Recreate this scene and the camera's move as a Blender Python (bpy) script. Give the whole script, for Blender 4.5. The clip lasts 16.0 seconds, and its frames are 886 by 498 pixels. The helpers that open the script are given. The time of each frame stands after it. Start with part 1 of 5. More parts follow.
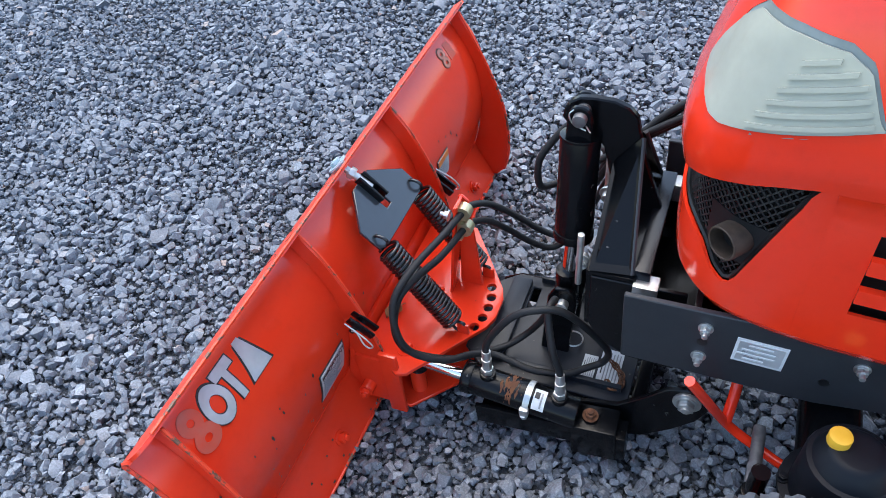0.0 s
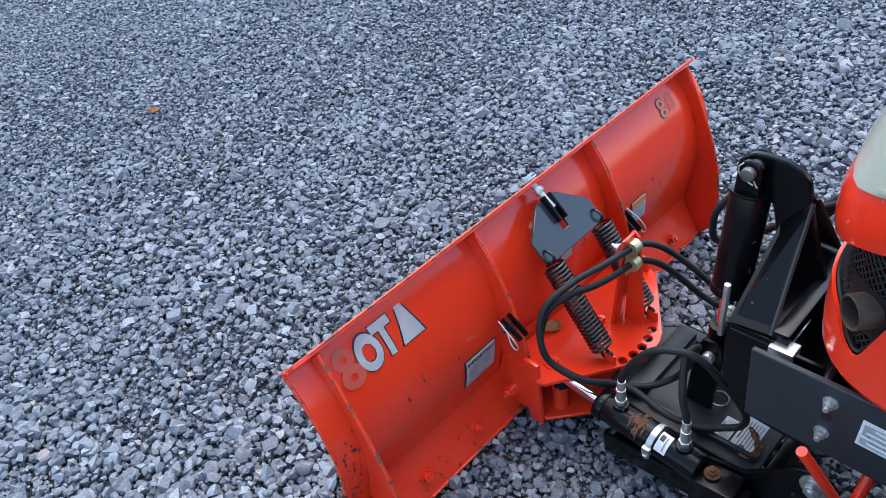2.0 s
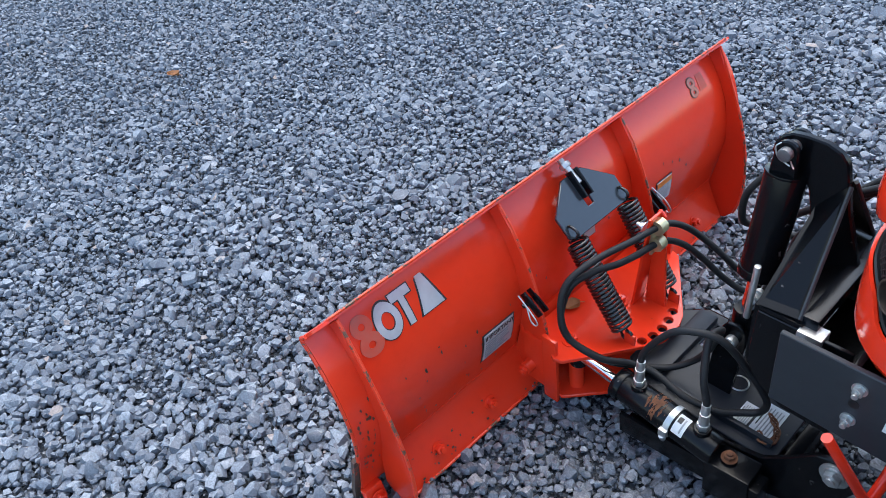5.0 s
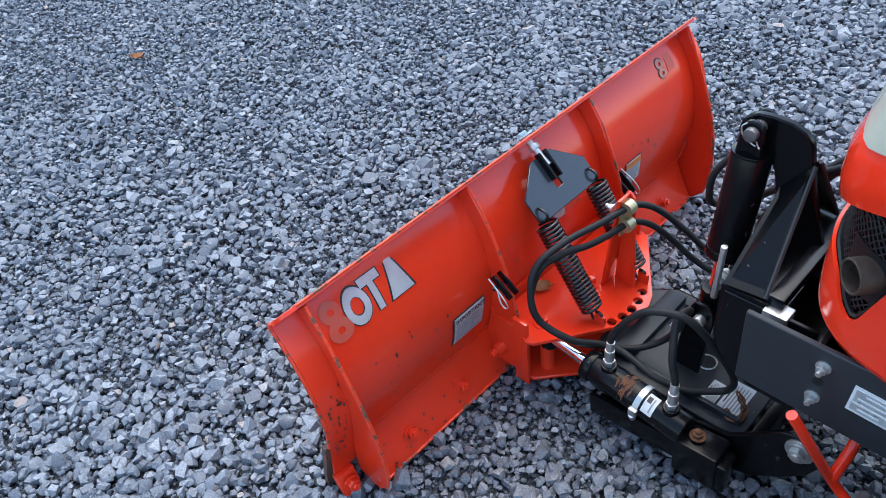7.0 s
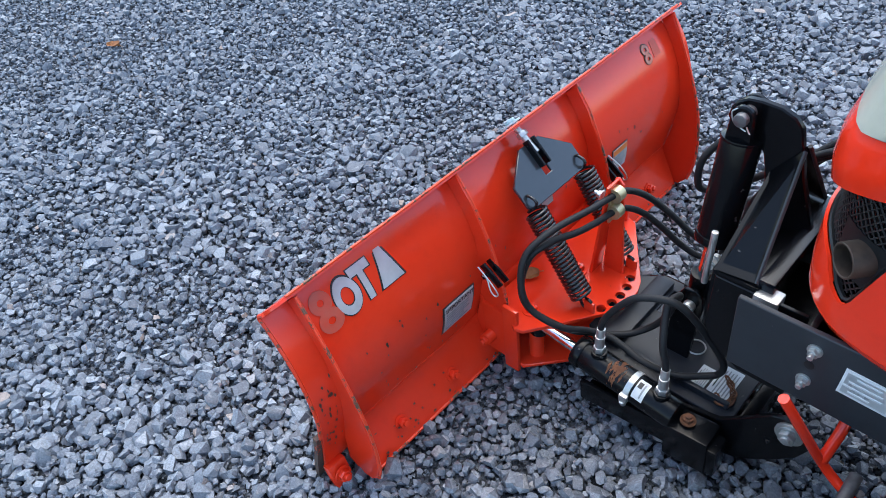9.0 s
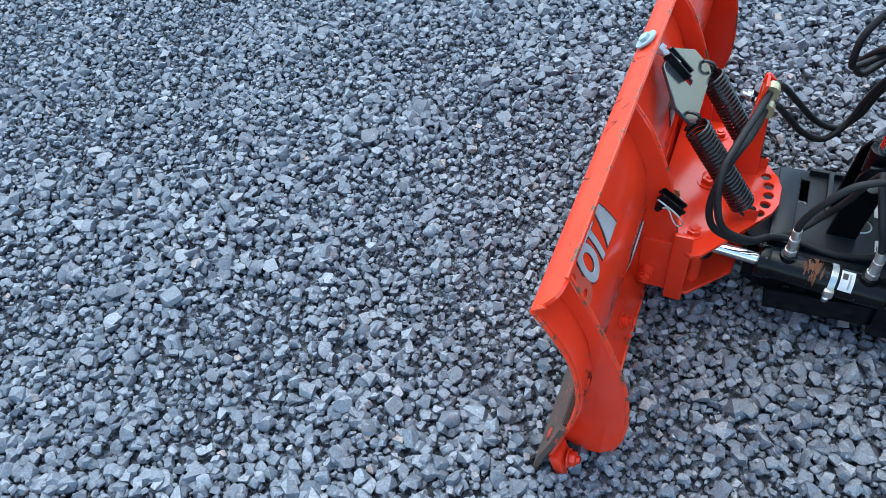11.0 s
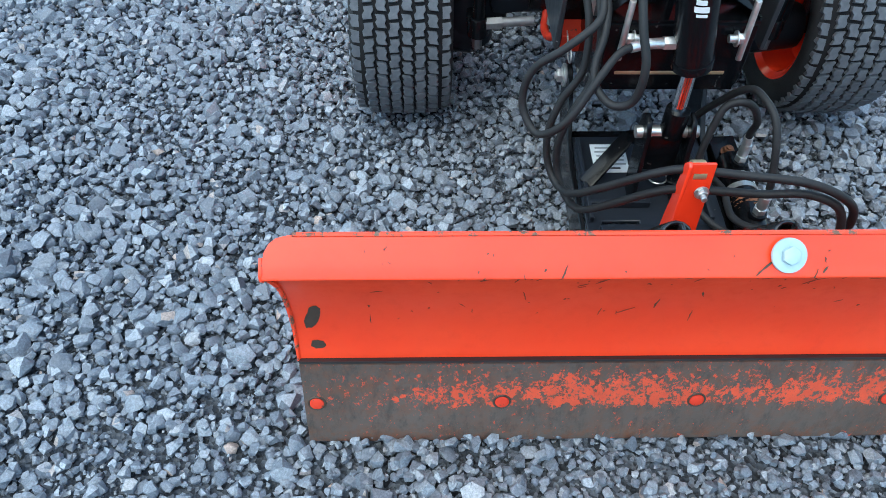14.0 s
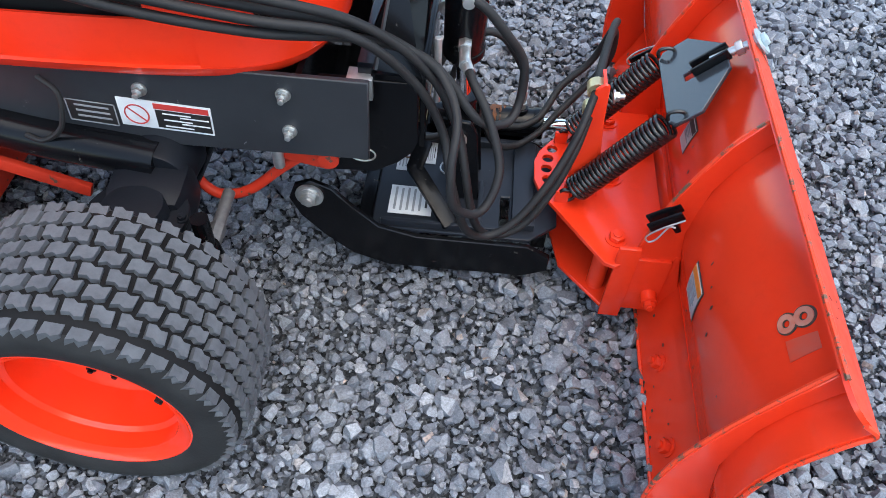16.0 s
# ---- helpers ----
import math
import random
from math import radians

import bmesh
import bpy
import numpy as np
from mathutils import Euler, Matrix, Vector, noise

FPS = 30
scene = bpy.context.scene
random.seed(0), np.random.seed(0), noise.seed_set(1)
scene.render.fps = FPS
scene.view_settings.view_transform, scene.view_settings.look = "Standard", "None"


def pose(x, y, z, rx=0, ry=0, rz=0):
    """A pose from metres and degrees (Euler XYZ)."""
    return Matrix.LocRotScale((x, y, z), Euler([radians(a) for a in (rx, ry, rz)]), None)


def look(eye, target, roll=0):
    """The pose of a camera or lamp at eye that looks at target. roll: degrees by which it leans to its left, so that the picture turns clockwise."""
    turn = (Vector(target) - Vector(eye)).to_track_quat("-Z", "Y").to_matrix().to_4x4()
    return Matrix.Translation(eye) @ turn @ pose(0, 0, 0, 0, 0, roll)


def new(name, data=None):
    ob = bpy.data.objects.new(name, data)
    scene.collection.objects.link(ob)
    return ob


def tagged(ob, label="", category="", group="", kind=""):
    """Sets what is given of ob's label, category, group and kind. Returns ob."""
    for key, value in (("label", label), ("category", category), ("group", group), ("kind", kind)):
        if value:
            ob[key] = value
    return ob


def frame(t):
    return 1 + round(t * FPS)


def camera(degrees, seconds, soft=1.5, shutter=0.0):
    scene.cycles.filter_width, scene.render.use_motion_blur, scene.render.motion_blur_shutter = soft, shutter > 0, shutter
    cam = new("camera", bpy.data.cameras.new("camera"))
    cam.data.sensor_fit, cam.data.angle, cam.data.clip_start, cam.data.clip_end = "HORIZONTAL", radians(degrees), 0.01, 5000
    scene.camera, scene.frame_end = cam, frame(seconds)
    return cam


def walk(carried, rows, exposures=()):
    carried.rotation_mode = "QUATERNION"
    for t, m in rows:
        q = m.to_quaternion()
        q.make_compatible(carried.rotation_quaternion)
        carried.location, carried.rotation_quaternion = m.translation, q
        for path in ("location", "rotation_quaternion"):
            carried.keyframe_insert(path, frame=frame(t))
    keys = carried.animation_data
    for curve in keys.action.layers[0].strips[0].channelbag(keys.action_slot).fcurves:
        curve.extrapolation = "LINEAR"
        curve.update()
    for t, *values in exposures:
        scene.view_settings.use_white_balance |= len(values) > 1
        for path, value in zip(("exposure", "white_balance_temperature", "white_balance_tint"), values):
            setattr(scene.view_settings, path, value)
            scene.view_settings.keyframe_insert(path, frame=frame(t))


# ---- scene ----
K = 0.86  # plan units to metres: the blade is 1.52 units, 1.31 m, long
cam = camera(61.2, 16.0, 0.8)
PATH = [
    (0, (-0.789, 1.09, 1.624), (-0.145, -0.156, 0.198), -8.2),
    (0.1, (-0.841, 1.073, 1.619), (0.012, -0.323, -0.035), -9.2),
    (0.3, (-0.906, 1.074, 1.6), (0.09, -0.256, -0.027), -9.9),
    (0.5, (-0.955, 1.08, 1.615), (0.035, 0.018, 0.239), -10.8),
    (1, (-1.011, 1.14, 1.634), (0.136, 0.153, 0.327), -11.0),
    (1.5, (-1.034, 1.131, 1.647), (0.168, 0.149, 0.386), -10.9),
    (2, (-1.03, 1.145, 1.64), (0.185, 0.162, 0.393), -10.8),
    (2.5, (-1.035, 1.151, 1.643), (0.184, 0.171, 0.397), -10.4),
    (3, (-1.035, 1.158, 1.637), (0.189, 0.189, 0.386), -10.0),
    (3.5, (-1.032, 1.154, 1.633), (0.198, 0.202, 0.375), -9.7),
    (4, (-1.012, 1.174, 1.625), (0.223, 0.237, 0.362), -9.3),
    (6.5, (-1.0, 1.151, 1.608), (0.156, 0.195, 0.285), -8.6),
    (7, (-1.003, 1.151, 1.607), (0.142, 0.189, 0.279), -8.4),
    (7.5, (-0.998, 1.153, 1.607), (0.141, 0.192, 0.274), -8.4),
    (8, (-0.999, 1.15, 1.605), (0.133, 0.186, 0.267), -8.3),
    (10.3, (-0.786, 1.284, 1.593), (0.111, 0.203, 0.169), -7.8),
    (10.5, (-0.596, 1.398, 1.577), (0.24, 0.291, 0.136), -8.0),
    (10.8, (-0.319, 1.494, 1.584), (0.51, 0.157, -0.128), -8.1),
    (11, (-0.21, 1.461, 1.551), (0.424, 0.293, 0.057), -8.0),
    (11.2, (-0.076, 1.362, 1.52), (0.549, -0.024, -0.241), -8.6),
    (11.5, (0.071, 1.198, 1.552), (0.424, -0.023, 0.008), -10.1),
    (11.7, (0.16, 1.124, 1.542), (0.357, -0.31, -0.278), -9.5),
    (12, (0.396, 0.985, 1.505), (0.266, -0.207, -0.096), -8.9),
    (12.3, (0.6, 0.891, 1.551), (0.159, -0.448, -0.299), -7.4),
    (12.5, (0.677, 0.729, 1.524), (0.142, -0.352, -0.071), -6.6),
    (13, (0.742, 0.356, 1.532), (-0.176, -0.465, -0.044), -2.7),
    (13.2, (0.807, 0.149, 1.472), (-0.417, -0.622, -0.349), -1.7),
    (13.5, (0.867, -0.124, 1.486), (-0.299, -0.543, -0.084), 0.5),
    (13.8, (0.787, -0.383, 1.455), (-0.656, -0.542, -0.363), 1.1),
    (14, (0.665, -0.523, 1.427), (-0.581, -0.479, -0.136), 1.3),
    (14.5, (0.455, -0.903, 1.416), (-0.663, -0.359, -0.151), 3.3),
    (14.6, (0.392, -1.036, 1.421), (-0.833, -0.238, -0.39), 6.0),
    (14.8, (0.312, -1.121, 1.46), (-0.826, -0.213, -0.353), 5.1),
    (15, (0.219, -1.211, 1.423), (-0.691, -0.297, -0.105), 3.8),
    (15.2, (0.006, -1.244, 1.4), (-0.88, -0.053, -0.391), 2.5),
    (15.5, (-0.143, -1.233, 1.422), (-0.705, -0.071, -0.105), 1.9),
    (15.7, (-0.249, -1.133, 1.448), (-0.647, 0.198, -0.419), 1.6),
    (16, (-0.497, -1.208, 1.377), (-0.551, 0.058, -0.171), 3.6),
]
EXPOSURES = [(0, 1.86, 6600, 6), (1, 1.76, 6500, 5), (10.5, 1.78, 6450, 3), (11, 1.78, 6250, -3), (12, 1.86, 6150, -8), (13.5, 1.86, 6150, -8), (14.5, 1.73, 6200, -7), (15, 1.63, 6250, -6), (15.5, 1.6, 6500, -2), (16, 1.88, 6950, 5)]
walk(cam, [(t, look(Vector(eye) * K, Vector(target) * K, roll)) for t, eye, target, roll in PATH], EXPOSURES)

# ---- light ----
world = bpy.data.worlds.new("sky")
scene.world = world
world.use_nodes = True
wn = world.node_tree
sky = wn.nodes.new("ShaderNodeTexSky")
sky.sky_type = "NISHITA"
sky.sun_disc = False
SUN_UP, SUN_TURN = radians(70), radians(140)
sky.sun_elevation, sky.sun_rotation = SUN_UP, SUN_TURN
sky.air_density, sky.dust_density, sky.ozone_density = 1.0, 1.5, 1.0
wn.links.new(sky.outputs[0], wn.nodes["Background"].inputs[0])
wn.nodes["Background"].inputs[1].default_value = 0.15
sun = new("sun", bpy.data.lights.new("sun", "SUN"))
sun.data.energy, sun.data.angle, sun.data.color = 0.6, radians(70), (1.0, 0.95, 0.89)
sun_from = Vector((math.sin(SUN_TURN) * math.cos(SUN_UP), math.cos(SUN_TURN) * math.cos(SUN_UP), math.sin(SUN_UP)))
sun.matrix_world = look(sun_from * 20, (0, 0, 0))


# ---- materials ----
def material(name, rough=0.5, metal=0.0, coat=0.0, spec=0.5):
    m = bpy.data.materials.new(name)
    m.use_nodes = True
    b = m.node_tree.nodes["Principled BSDF"]
    b.inputs["Roughness"].default_value = rough
    b.inputs["Metallic"].default_value = metal
    b.inputs["Coat Weight"].default_value = coat
    b.inputs["Coat Roughness"].default_value = 0.12
    b.inputs["Specular IOR Level"].default_value = spec
    return m, m.node_tree, b


def node(tree, kind, **inputs):
    n = tree.nodes.new(kind)
    for key, value in inputs.items():
        n.inputs[key.replace("_", " ")].default_value = value
    return n


def coords(tree, stretch=(1, 1, 1)):
    tc = tree.nodes.new("ShaderNodeNewGeometry")
    mp = tree.nodes.new("ShaderNodeMapping")
    mp.inputs["Scale"].default_value = stretch
    tree.links.new(tc.outputs["Position"], mp.inputs["Vector"])
    return mp.outputs[0]


def noise_of(tree, where, scale, detail=4.0, rough=0.6):
    n = node(tree, "ShaderNodeTexNoise", Scale=scale, Detail=detail, Roughness=rough)
    tree.links.new(where, n.inputs["Vector"])
    return n.outputs[0]


def ramp(tree, value, stops):
    r = tree.nodes.new("ShaderNodeValToRGB")
    while len(r.color_ramp.elements) < len(stops):
        r.color_ramp.elements.new(0.5)
    for e, (at, c) in zip(r.color_ramp.elements, stops):
        e.position = at
        e.color = (c, c, c, 1) if isinstance(c, (int, float)) else (*c, 1)
    tree.links.new(value, r.inputs[0])
    return r.outputs[0]


def mix(tree, fac, a, b, kind="MIX"):
    m = tree.nodes.new("ShaderNodeMix")
    m.data_type, m.blend_type = "RGBA", kind
    for slot, v in ((0, fac), (6, a), (7, b)):
        if isinstance(v, (int, float)):
            m.inputs[slot].default_value = v
        elif isinstance(v, tuple):
            m.inputs[slot].default_value = (*v, 1)
        else:
            tree.links.new(v, m.inputs[slot])
    return m.outputs[2]


def bump(tree, bsdf, height, strength, distance=0.002):
    b = node(tree, "ShaderNodeBump", Strength=strength, Distance=distance)
    tree.links.new(height, b.inputs["Height"])
    tree.links.new(b.outputs[0], bsdf.inputs["Normal"])


def mottled(name, dark, light, scale, rough=0.5, metal=0.0, coat=0.0, grain=80, relief=0.15, spec=0.5, spread=0.12):
    """Two-scale colour variation with fine relief and uneven gloss."""
    m, t, b = material(name, rough, metal, coat, spec)
    at = coords(t)
    big, small = noise_of(t, at, scale), noise_of(t, at, grain, 3.0)
    c = mix(t, ramp(t, big, [(0.3, 0.0), (0.7, 1.0)]), dark, light)
    c = mix(t, 0.25, c, mix(t, small, dark, light))
    t.links.new(c, b.inputs["Base Color"])
    r = t.nodes.new("ShaderNodeMapRange")
    r.inputs["To Min"].default_value, r.inputs["To Max"].default_value = max(rough - spread, 0.03), min(rough + spread, 1)
    t.links.new(big, r.inputs[0])
    t.links.new(r.outputs[0], b.inputs["Roughness"])
    bump(t, b, small, relief, 0.001)
    return m


def painted(name, base, faded, chips, rough=0.38, scratch=0.0, coat=0.25, under=(0.05, 0.035, 0.025), spec=0.5):
    """Sprayed paint with faded patches, dust and chips down to rusty steel."""
    m, t, b = material(name, rough, 0.0, coat, spec)
    at = coords(t)
    big, mid, fine = noise_of(t, at, 5), noise_of(t, at, 70 if scratch else 42, 5.0, 0.65), noise_of(t, at, 260, 2.0)
    c = mix(t, ramp(t, big, [(0.35, 0.0), (0.75, 1.0)]), base, faded)
    dust = ramp(t, mid, [(0.52, 0.0), (0.85, 0.16)])
    c = mix(t, dust, c, tuple(v * 0.5 for v in base))
    chip = ramp(t, mid, [(1 - chips - 0.015, 0.0), (1 - chips, 1.0)])
    c = mix(t, chip, c, under)
    if scratch:
        lines = noise_of(t, coords(t, (40, 16, 10)), 4.5, 2.0, 0.5)
        cut = ramp(t, lines, [(1 - scratch - 0.02, 0.0), (1 - scratch, 1.0)])
        c = mix(t, cut, c, under)
    t.links.new(c, b.inputs["Base Color"])
    r = t.nodes.new("ShaderNodeMapRange")
    r.inputs["To Min"].default_value, r.inputs["To Max"].default_value = rough * 0.7, rough * 1.5
    t.links.new(mid, r.inputs[0])
    t.links.new(r.outputs[0], b.inputs["Roughness"])
    bump(t, b, fine, 0.05, 0.0006)
    return m


RED = painted("orange_paint", (0.77, 0.036, 0.011), (0.80, 0.046, 0.015), 0.25, 0.17, 0, 0.25, (0.05, 0.035, 0.025), 0.45)
RED_FRONT = painted("scraped_orange_paint", (0.73, 0.039, 0.008), (0.79, 0.056, 0.015), 0.12, 0.34, 0.0, 0.15)
HOOD_RED = painted("hood_orange_paint", (0.88, 0.034, 0.010), (0.90, 0.042, 0.013), 0.0, 0.16, 0, 0.35, (0.05, 0.035, 0.025), 0.40)
BLACK = painted("black_paint", (0.0030, 0.0033, 0.0042), (0.0054, 0.0060, 0.0074), 0.31, 0.20, 0, 0.0, (0.075, 0.07, 0.065), 0.20)
GLOSS_BLACK = painted("glossy_black_paint", (0.0045, 0.0055, 0.0085), (0.008, 0.010, 0.014), 0.31, 0.22, 0, 0.0, (0.075, 0.07, 0.065), 0.34)
RAIL = painted("grey_black_paint", (0.021, 0.023, 0.027), (0.032, 0.035, 0.040), 0.29, 0.36, 0, 0.0, (0.25, 0.25, 0.25), 0.3)
PLATE_GREY = painted("slate_grey_paint", (0.022, 0.027, 0.034), (0.030, 0.036, 0.043), 0.2, 0.16, 0, 0.5)
DECK_BLACK = painted("slate_black_paint", (0.010, 0.0125, 0.0175), (0.018, 0.0215, 0.029), 0.30, 0.34, 0, 0.0, (0.09, 0.085, 0.08), 0.28)
CASE_GREY = painted("dark_axle_paint", (0.0050, 0.0065, 0.0095), (0.009, 0.011, 0.015), 0.27, 0.40, 0, 0.0, (0.06, 0.055, 0.05), 0.16)
PLASTIC = mottled("black_plastic", (0.005, 0.005, 0.0055), (0.010, 0.010, 0.011), 30, 0.45, relief=0.1, spec=0.35)
RUBBER = mottled("hose_rubber", (0.010, 0.010, 0.011), (0.020, 0.020, 0.021), 25, 0.55, relief=0.4, grain=300, spec=0.25)
TYRE = mottled("tyre_rubber", (0.012, 0.0125, 0.0135), (0.028, 0.029, 0.030), 18, 0.75, relief=0.4, grain=200, spec=0.2)
GROOVE_SHADE = mottled("shaded_groove_rubber", (0.004, 0.004, 0.0045), (0.009, 0.009, 0.010), 30, 0.8, relief=0.3, grain=200, spec=0.2)
SPRING_BLACK = mottled("spring_paint", (0.006, 0.006, 0.0065), (0.012, 0.012, 0.013), 60, 0.24, relief=0.15, grain=250, spec=0.6)
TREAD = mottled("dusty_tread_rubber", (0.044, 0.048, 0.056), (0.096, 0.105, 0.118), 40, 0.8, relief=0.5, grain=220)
CHROME = mottled("chrome", (0.75, 0.76, 0.78), (0.85, 0.86, 0.88), 40, 0.12, 1.0, relief=0.02, spread=0.05)
DULL_STEEL = mottled("dull_steel", (0.10, 0.10, 0.105), (0.20, 0.20, 0.205), 60, 0.5, 0.6, relief=0.3)
DIRTY_RED = painted("dirty_orange_paint", (0.46, 0.026, 0.010), (0.60, 0.042, 0.018), 0.36, 0.5, 0, 0.0, (0.10, 0.05, 0.035), 0.3)
ZINC = mottled("zinc_plated_steel", (0.42, 0.43, 0.42), (0.62, 0.63, 0.62), 60, 0.38, 0.85, relief=0.2)
BRASS = mottled("zinc_yellow_clip", (0.50, 0.42, 0.24), (0.66, 0.58, 0.36), 60, 0.4, 0.8, relief=0.2)
RUST = mottled("rusty_steel", (0.055, 0.022, 0.011), (0.20, 0.072, 0.028), 60, 0.85, 0.1, relief=0.6)
WHITE = mottled("white_sticker", (0.55, 0.57, 0.58), (0.68, 0.70, 0.70), 40, 0.4, relief=0.05)
PALE = mottled("dull_grey_sticker", (0.36, 0.34, 0.34), (0.48, 0.46, 0.46), 30, 0.4, relief=0.05)
SILVER = mottled("silver_sticker", (0.38, 0.39, 0.40), (0.62, 0.63, 0.64), 14, 0.32, 0.35, relief=0.05)
FADED = mottled("worn_silver_sticker", (0.60, 0.045, 0.018), (0.46, 0.10, 0.065), 22, 0.4, 0.05, relief=0.05)
INK = mottled("black_ink", (0.012, 0.012, 0.013), (0.022, 0.02, 0.02), 60, 0.45, relief=0.05)
GREY_INK = mottled("grey_ink", (0.20, 0.21, 0.22), (0.30, 0.31, 0.32), 60, 0.45, relief=0.05)
ORANGE_INK = mottled("orange_ink", (0.62, 0.16, 0.02), (0.70, 0.22, 0.03), 60, 0.45, relief=0.05)
RED_INK = mottled("red_ink", (0.45, 0.03, 0.03), (0.5, 0.05, 0.04), 60, 0.45, relief=0.05)
DISC_WHITE = mottled("pale_blue_grey_plate", (0.30, 0.40, 0.43), (0.40, 0.50, 0.53), 50, 0.42, 0.15, relief=0.15)
YELLOW = mottled("yellow_plastic", (0.70, 0.36, 0.02), (0.78, 0.44, 0.04), 40, 0.45, relief=0.1)
LENS = mottled("hazy_lamp_lens", (0.35, 0.35, 0.275), (0.46, 0.46, 0.37), 9, 0.16, 0.0, 0.4, relief=0.03, spread=0.05)
LENS_TRIM = mottled("grey_lamp_trim", (0.16, 0.19, 0.18), (0.24, 0.27, 0.26), 20, 0.4, relief=0.05)
LEAF = mottled("dry_leaf", (0.22, 0.08, 0.025), (0.36, 0.15, 0.05), 60, 0.7, relief=0.5)

# cutting edge: bare brown steel with what is left of its paint along the bolts
EDGE, et, eb = material("worn_cutting_edge", 0.7, 0.05, 0.0, 0.3)
ea = coords(et)
e_big, e_fine = noise_of(et, ea, 7), noise_of(et, ea, 130, 4.0)
steel = mix(et, e_big, (0.062, 0.045, 0.037), (0.125, 0.098, 0.084))
sep = et.nodes.new("ShaderNodeSeparateXYZ")
et.links.new(ea, sep.inputs[0])
low_rust = ramp(et, sep.outputs[2], [(0.010, 1.0), (0.045, 0.25), (0.075, 0.55), (0.14, 0.7)])
steel = mix(et, mix(et, 1.0, ramp(et, noise_of(et, ea, 38, 6.0, 0.7), [(0.44, 0.0), (0.66, 0.9)]), low_rust, "MULTIPLY"), steel, (0.150, 0.052, 0.024))
steel = mix(et, ramp(et, noise_of(et, coords(et, (4, 5, 2.2)), 10, 6.0, 0.75), [(0.48, 0.0), (0.70, 0.7)]), steel, (0.040, 0.034, 0.032))
streaks = noise_of(et, coords(et, (5, 6, 3.2)), 8, 8.0, 0.8)
band = ramp(et, sep.outputs[2], [(0.070, 0.0), (0.088, 0.9), (0.104, 1.0), (0.128, 0.72), (0.150, 0.42), (0.172, 0.2)])
side = et.nodes.new("ShaderNodeMath")
side.operation = "ABSOLUTE"
et.links.new(sep.outputs[1], side.inputs[0])
along = ramp(et, noise_of(et, coords(et, (0.2, 1, 0.2)), 4.2, 3.0), [(0.34, 0.25), (0.52, 1.0)])
left = mix(et, 1.0, band, mix(et, 1.0, along, ramp(et, side.outputs[0], [(0.36, 1.0), (0.52, 0.35)]), "MULTIPLY"), "MULTIPLY")
# paint kept round each bolt
hop = node(et, "ShaderNodeMath")
hop.operation = "PINGPONG"
hop.inputs[1].default_value = 0.1634
et.links.new(sep.outputs[1], hop.inputs[0])
kept = mix(et, 1.0, ramp(et, hop.outputs[0], [(0.012, 0.9), (0.050, 0.0)]), ramp(et, sep.outputs[2], [(0.070, 0.0), (0.085, 1.0), (0.115, 1.0), (0.140, 0.0)]), "MULTIPLY")
kept = mix(et, 1.0, kept, ramp(et, side.outputs[0], [(0.45, 1.0), (0.50, 0.0)]), "MULTIPLY")
left = mix(et, 1.0, left, kept, "LIGHTEN")
worn_by = mix(et, 0.5, ramp(et, streaks, [(0.30, 0.0), (0.70, 1.0)]), ramp(et, noise_of(et, ea, 95, 5.0, 0.8), [(0.34, 0.0), (0.66, 1.0)]))
gone = et.nodes.new("ShaderNodeMath")
gone.operation = "MULTIPLY_ADD"
gone.inputs[1].default_value, gone.inputs[2].default_value = 0.36, -0.19
et.links.new(left, gone.inputs[0])
total = et.nodes.new("ShaderNodeMath")
total.operation = "ADD"
et.links.new(gone.outputs[0], total.inputs[0])
et.links.new(worn_by, total.inputs[1])
paint_left = ramp(et, total.outputs[0], [(0.55, 0.0), (0.60, 1.0)])
et.links.new(mix(et, paint_left, steel, mix(et, noise_of(et, ea, 28, 4.0), (0.34, 0.045, 0.022), (0.70, 0.085, 0.035))), eb.inputs["Base Color"])
em = et.nodes.new("ShaderNodeMapRange")
em.inputs["To Min"].default_value, em.inputs["To Max"].default_value = 0.15, 0.0
et.links.new(paint_left, em.inputs[0])
et.links.new(em.outputs[0], eb.inputs["Metallic"])
bump(et, eb, e_fine, 0.5, 0.0015)

# paint worn through along plate edges
CHIPPED, ct, cb = material("chipped_edge_paint", 0.4)
ca_ = coords(ct)
worn = ramp(ct, noise_of(ct, ca_, 38, 6.0, 0.75), [(0.53, 0.0), (0.57, 1.0)])
ct.links.new(mix(ct, worn, (0.78, 0.05, 0.014), mix(ct, noise_of(ct, ca_, 90), (0.050, 0.026, 0.016), (0.20, 0.12, 0.075))), cb.inputs["Base Color"])
bump(ct, cb, worn, 0.5, 0.0008)
BARE = mottled("dark_bare_steel", (0.030, 0.020, 0.014), (0.075, 0.050, 0.036), 90, 0.6, 0.2, relief=0.3)
FADED_PALE = mottled("worn_pale_sticker", (0.52, 0.12, 0.07), (0.52, 0.26, 0.19), 40, 0.4, relief=0.05)

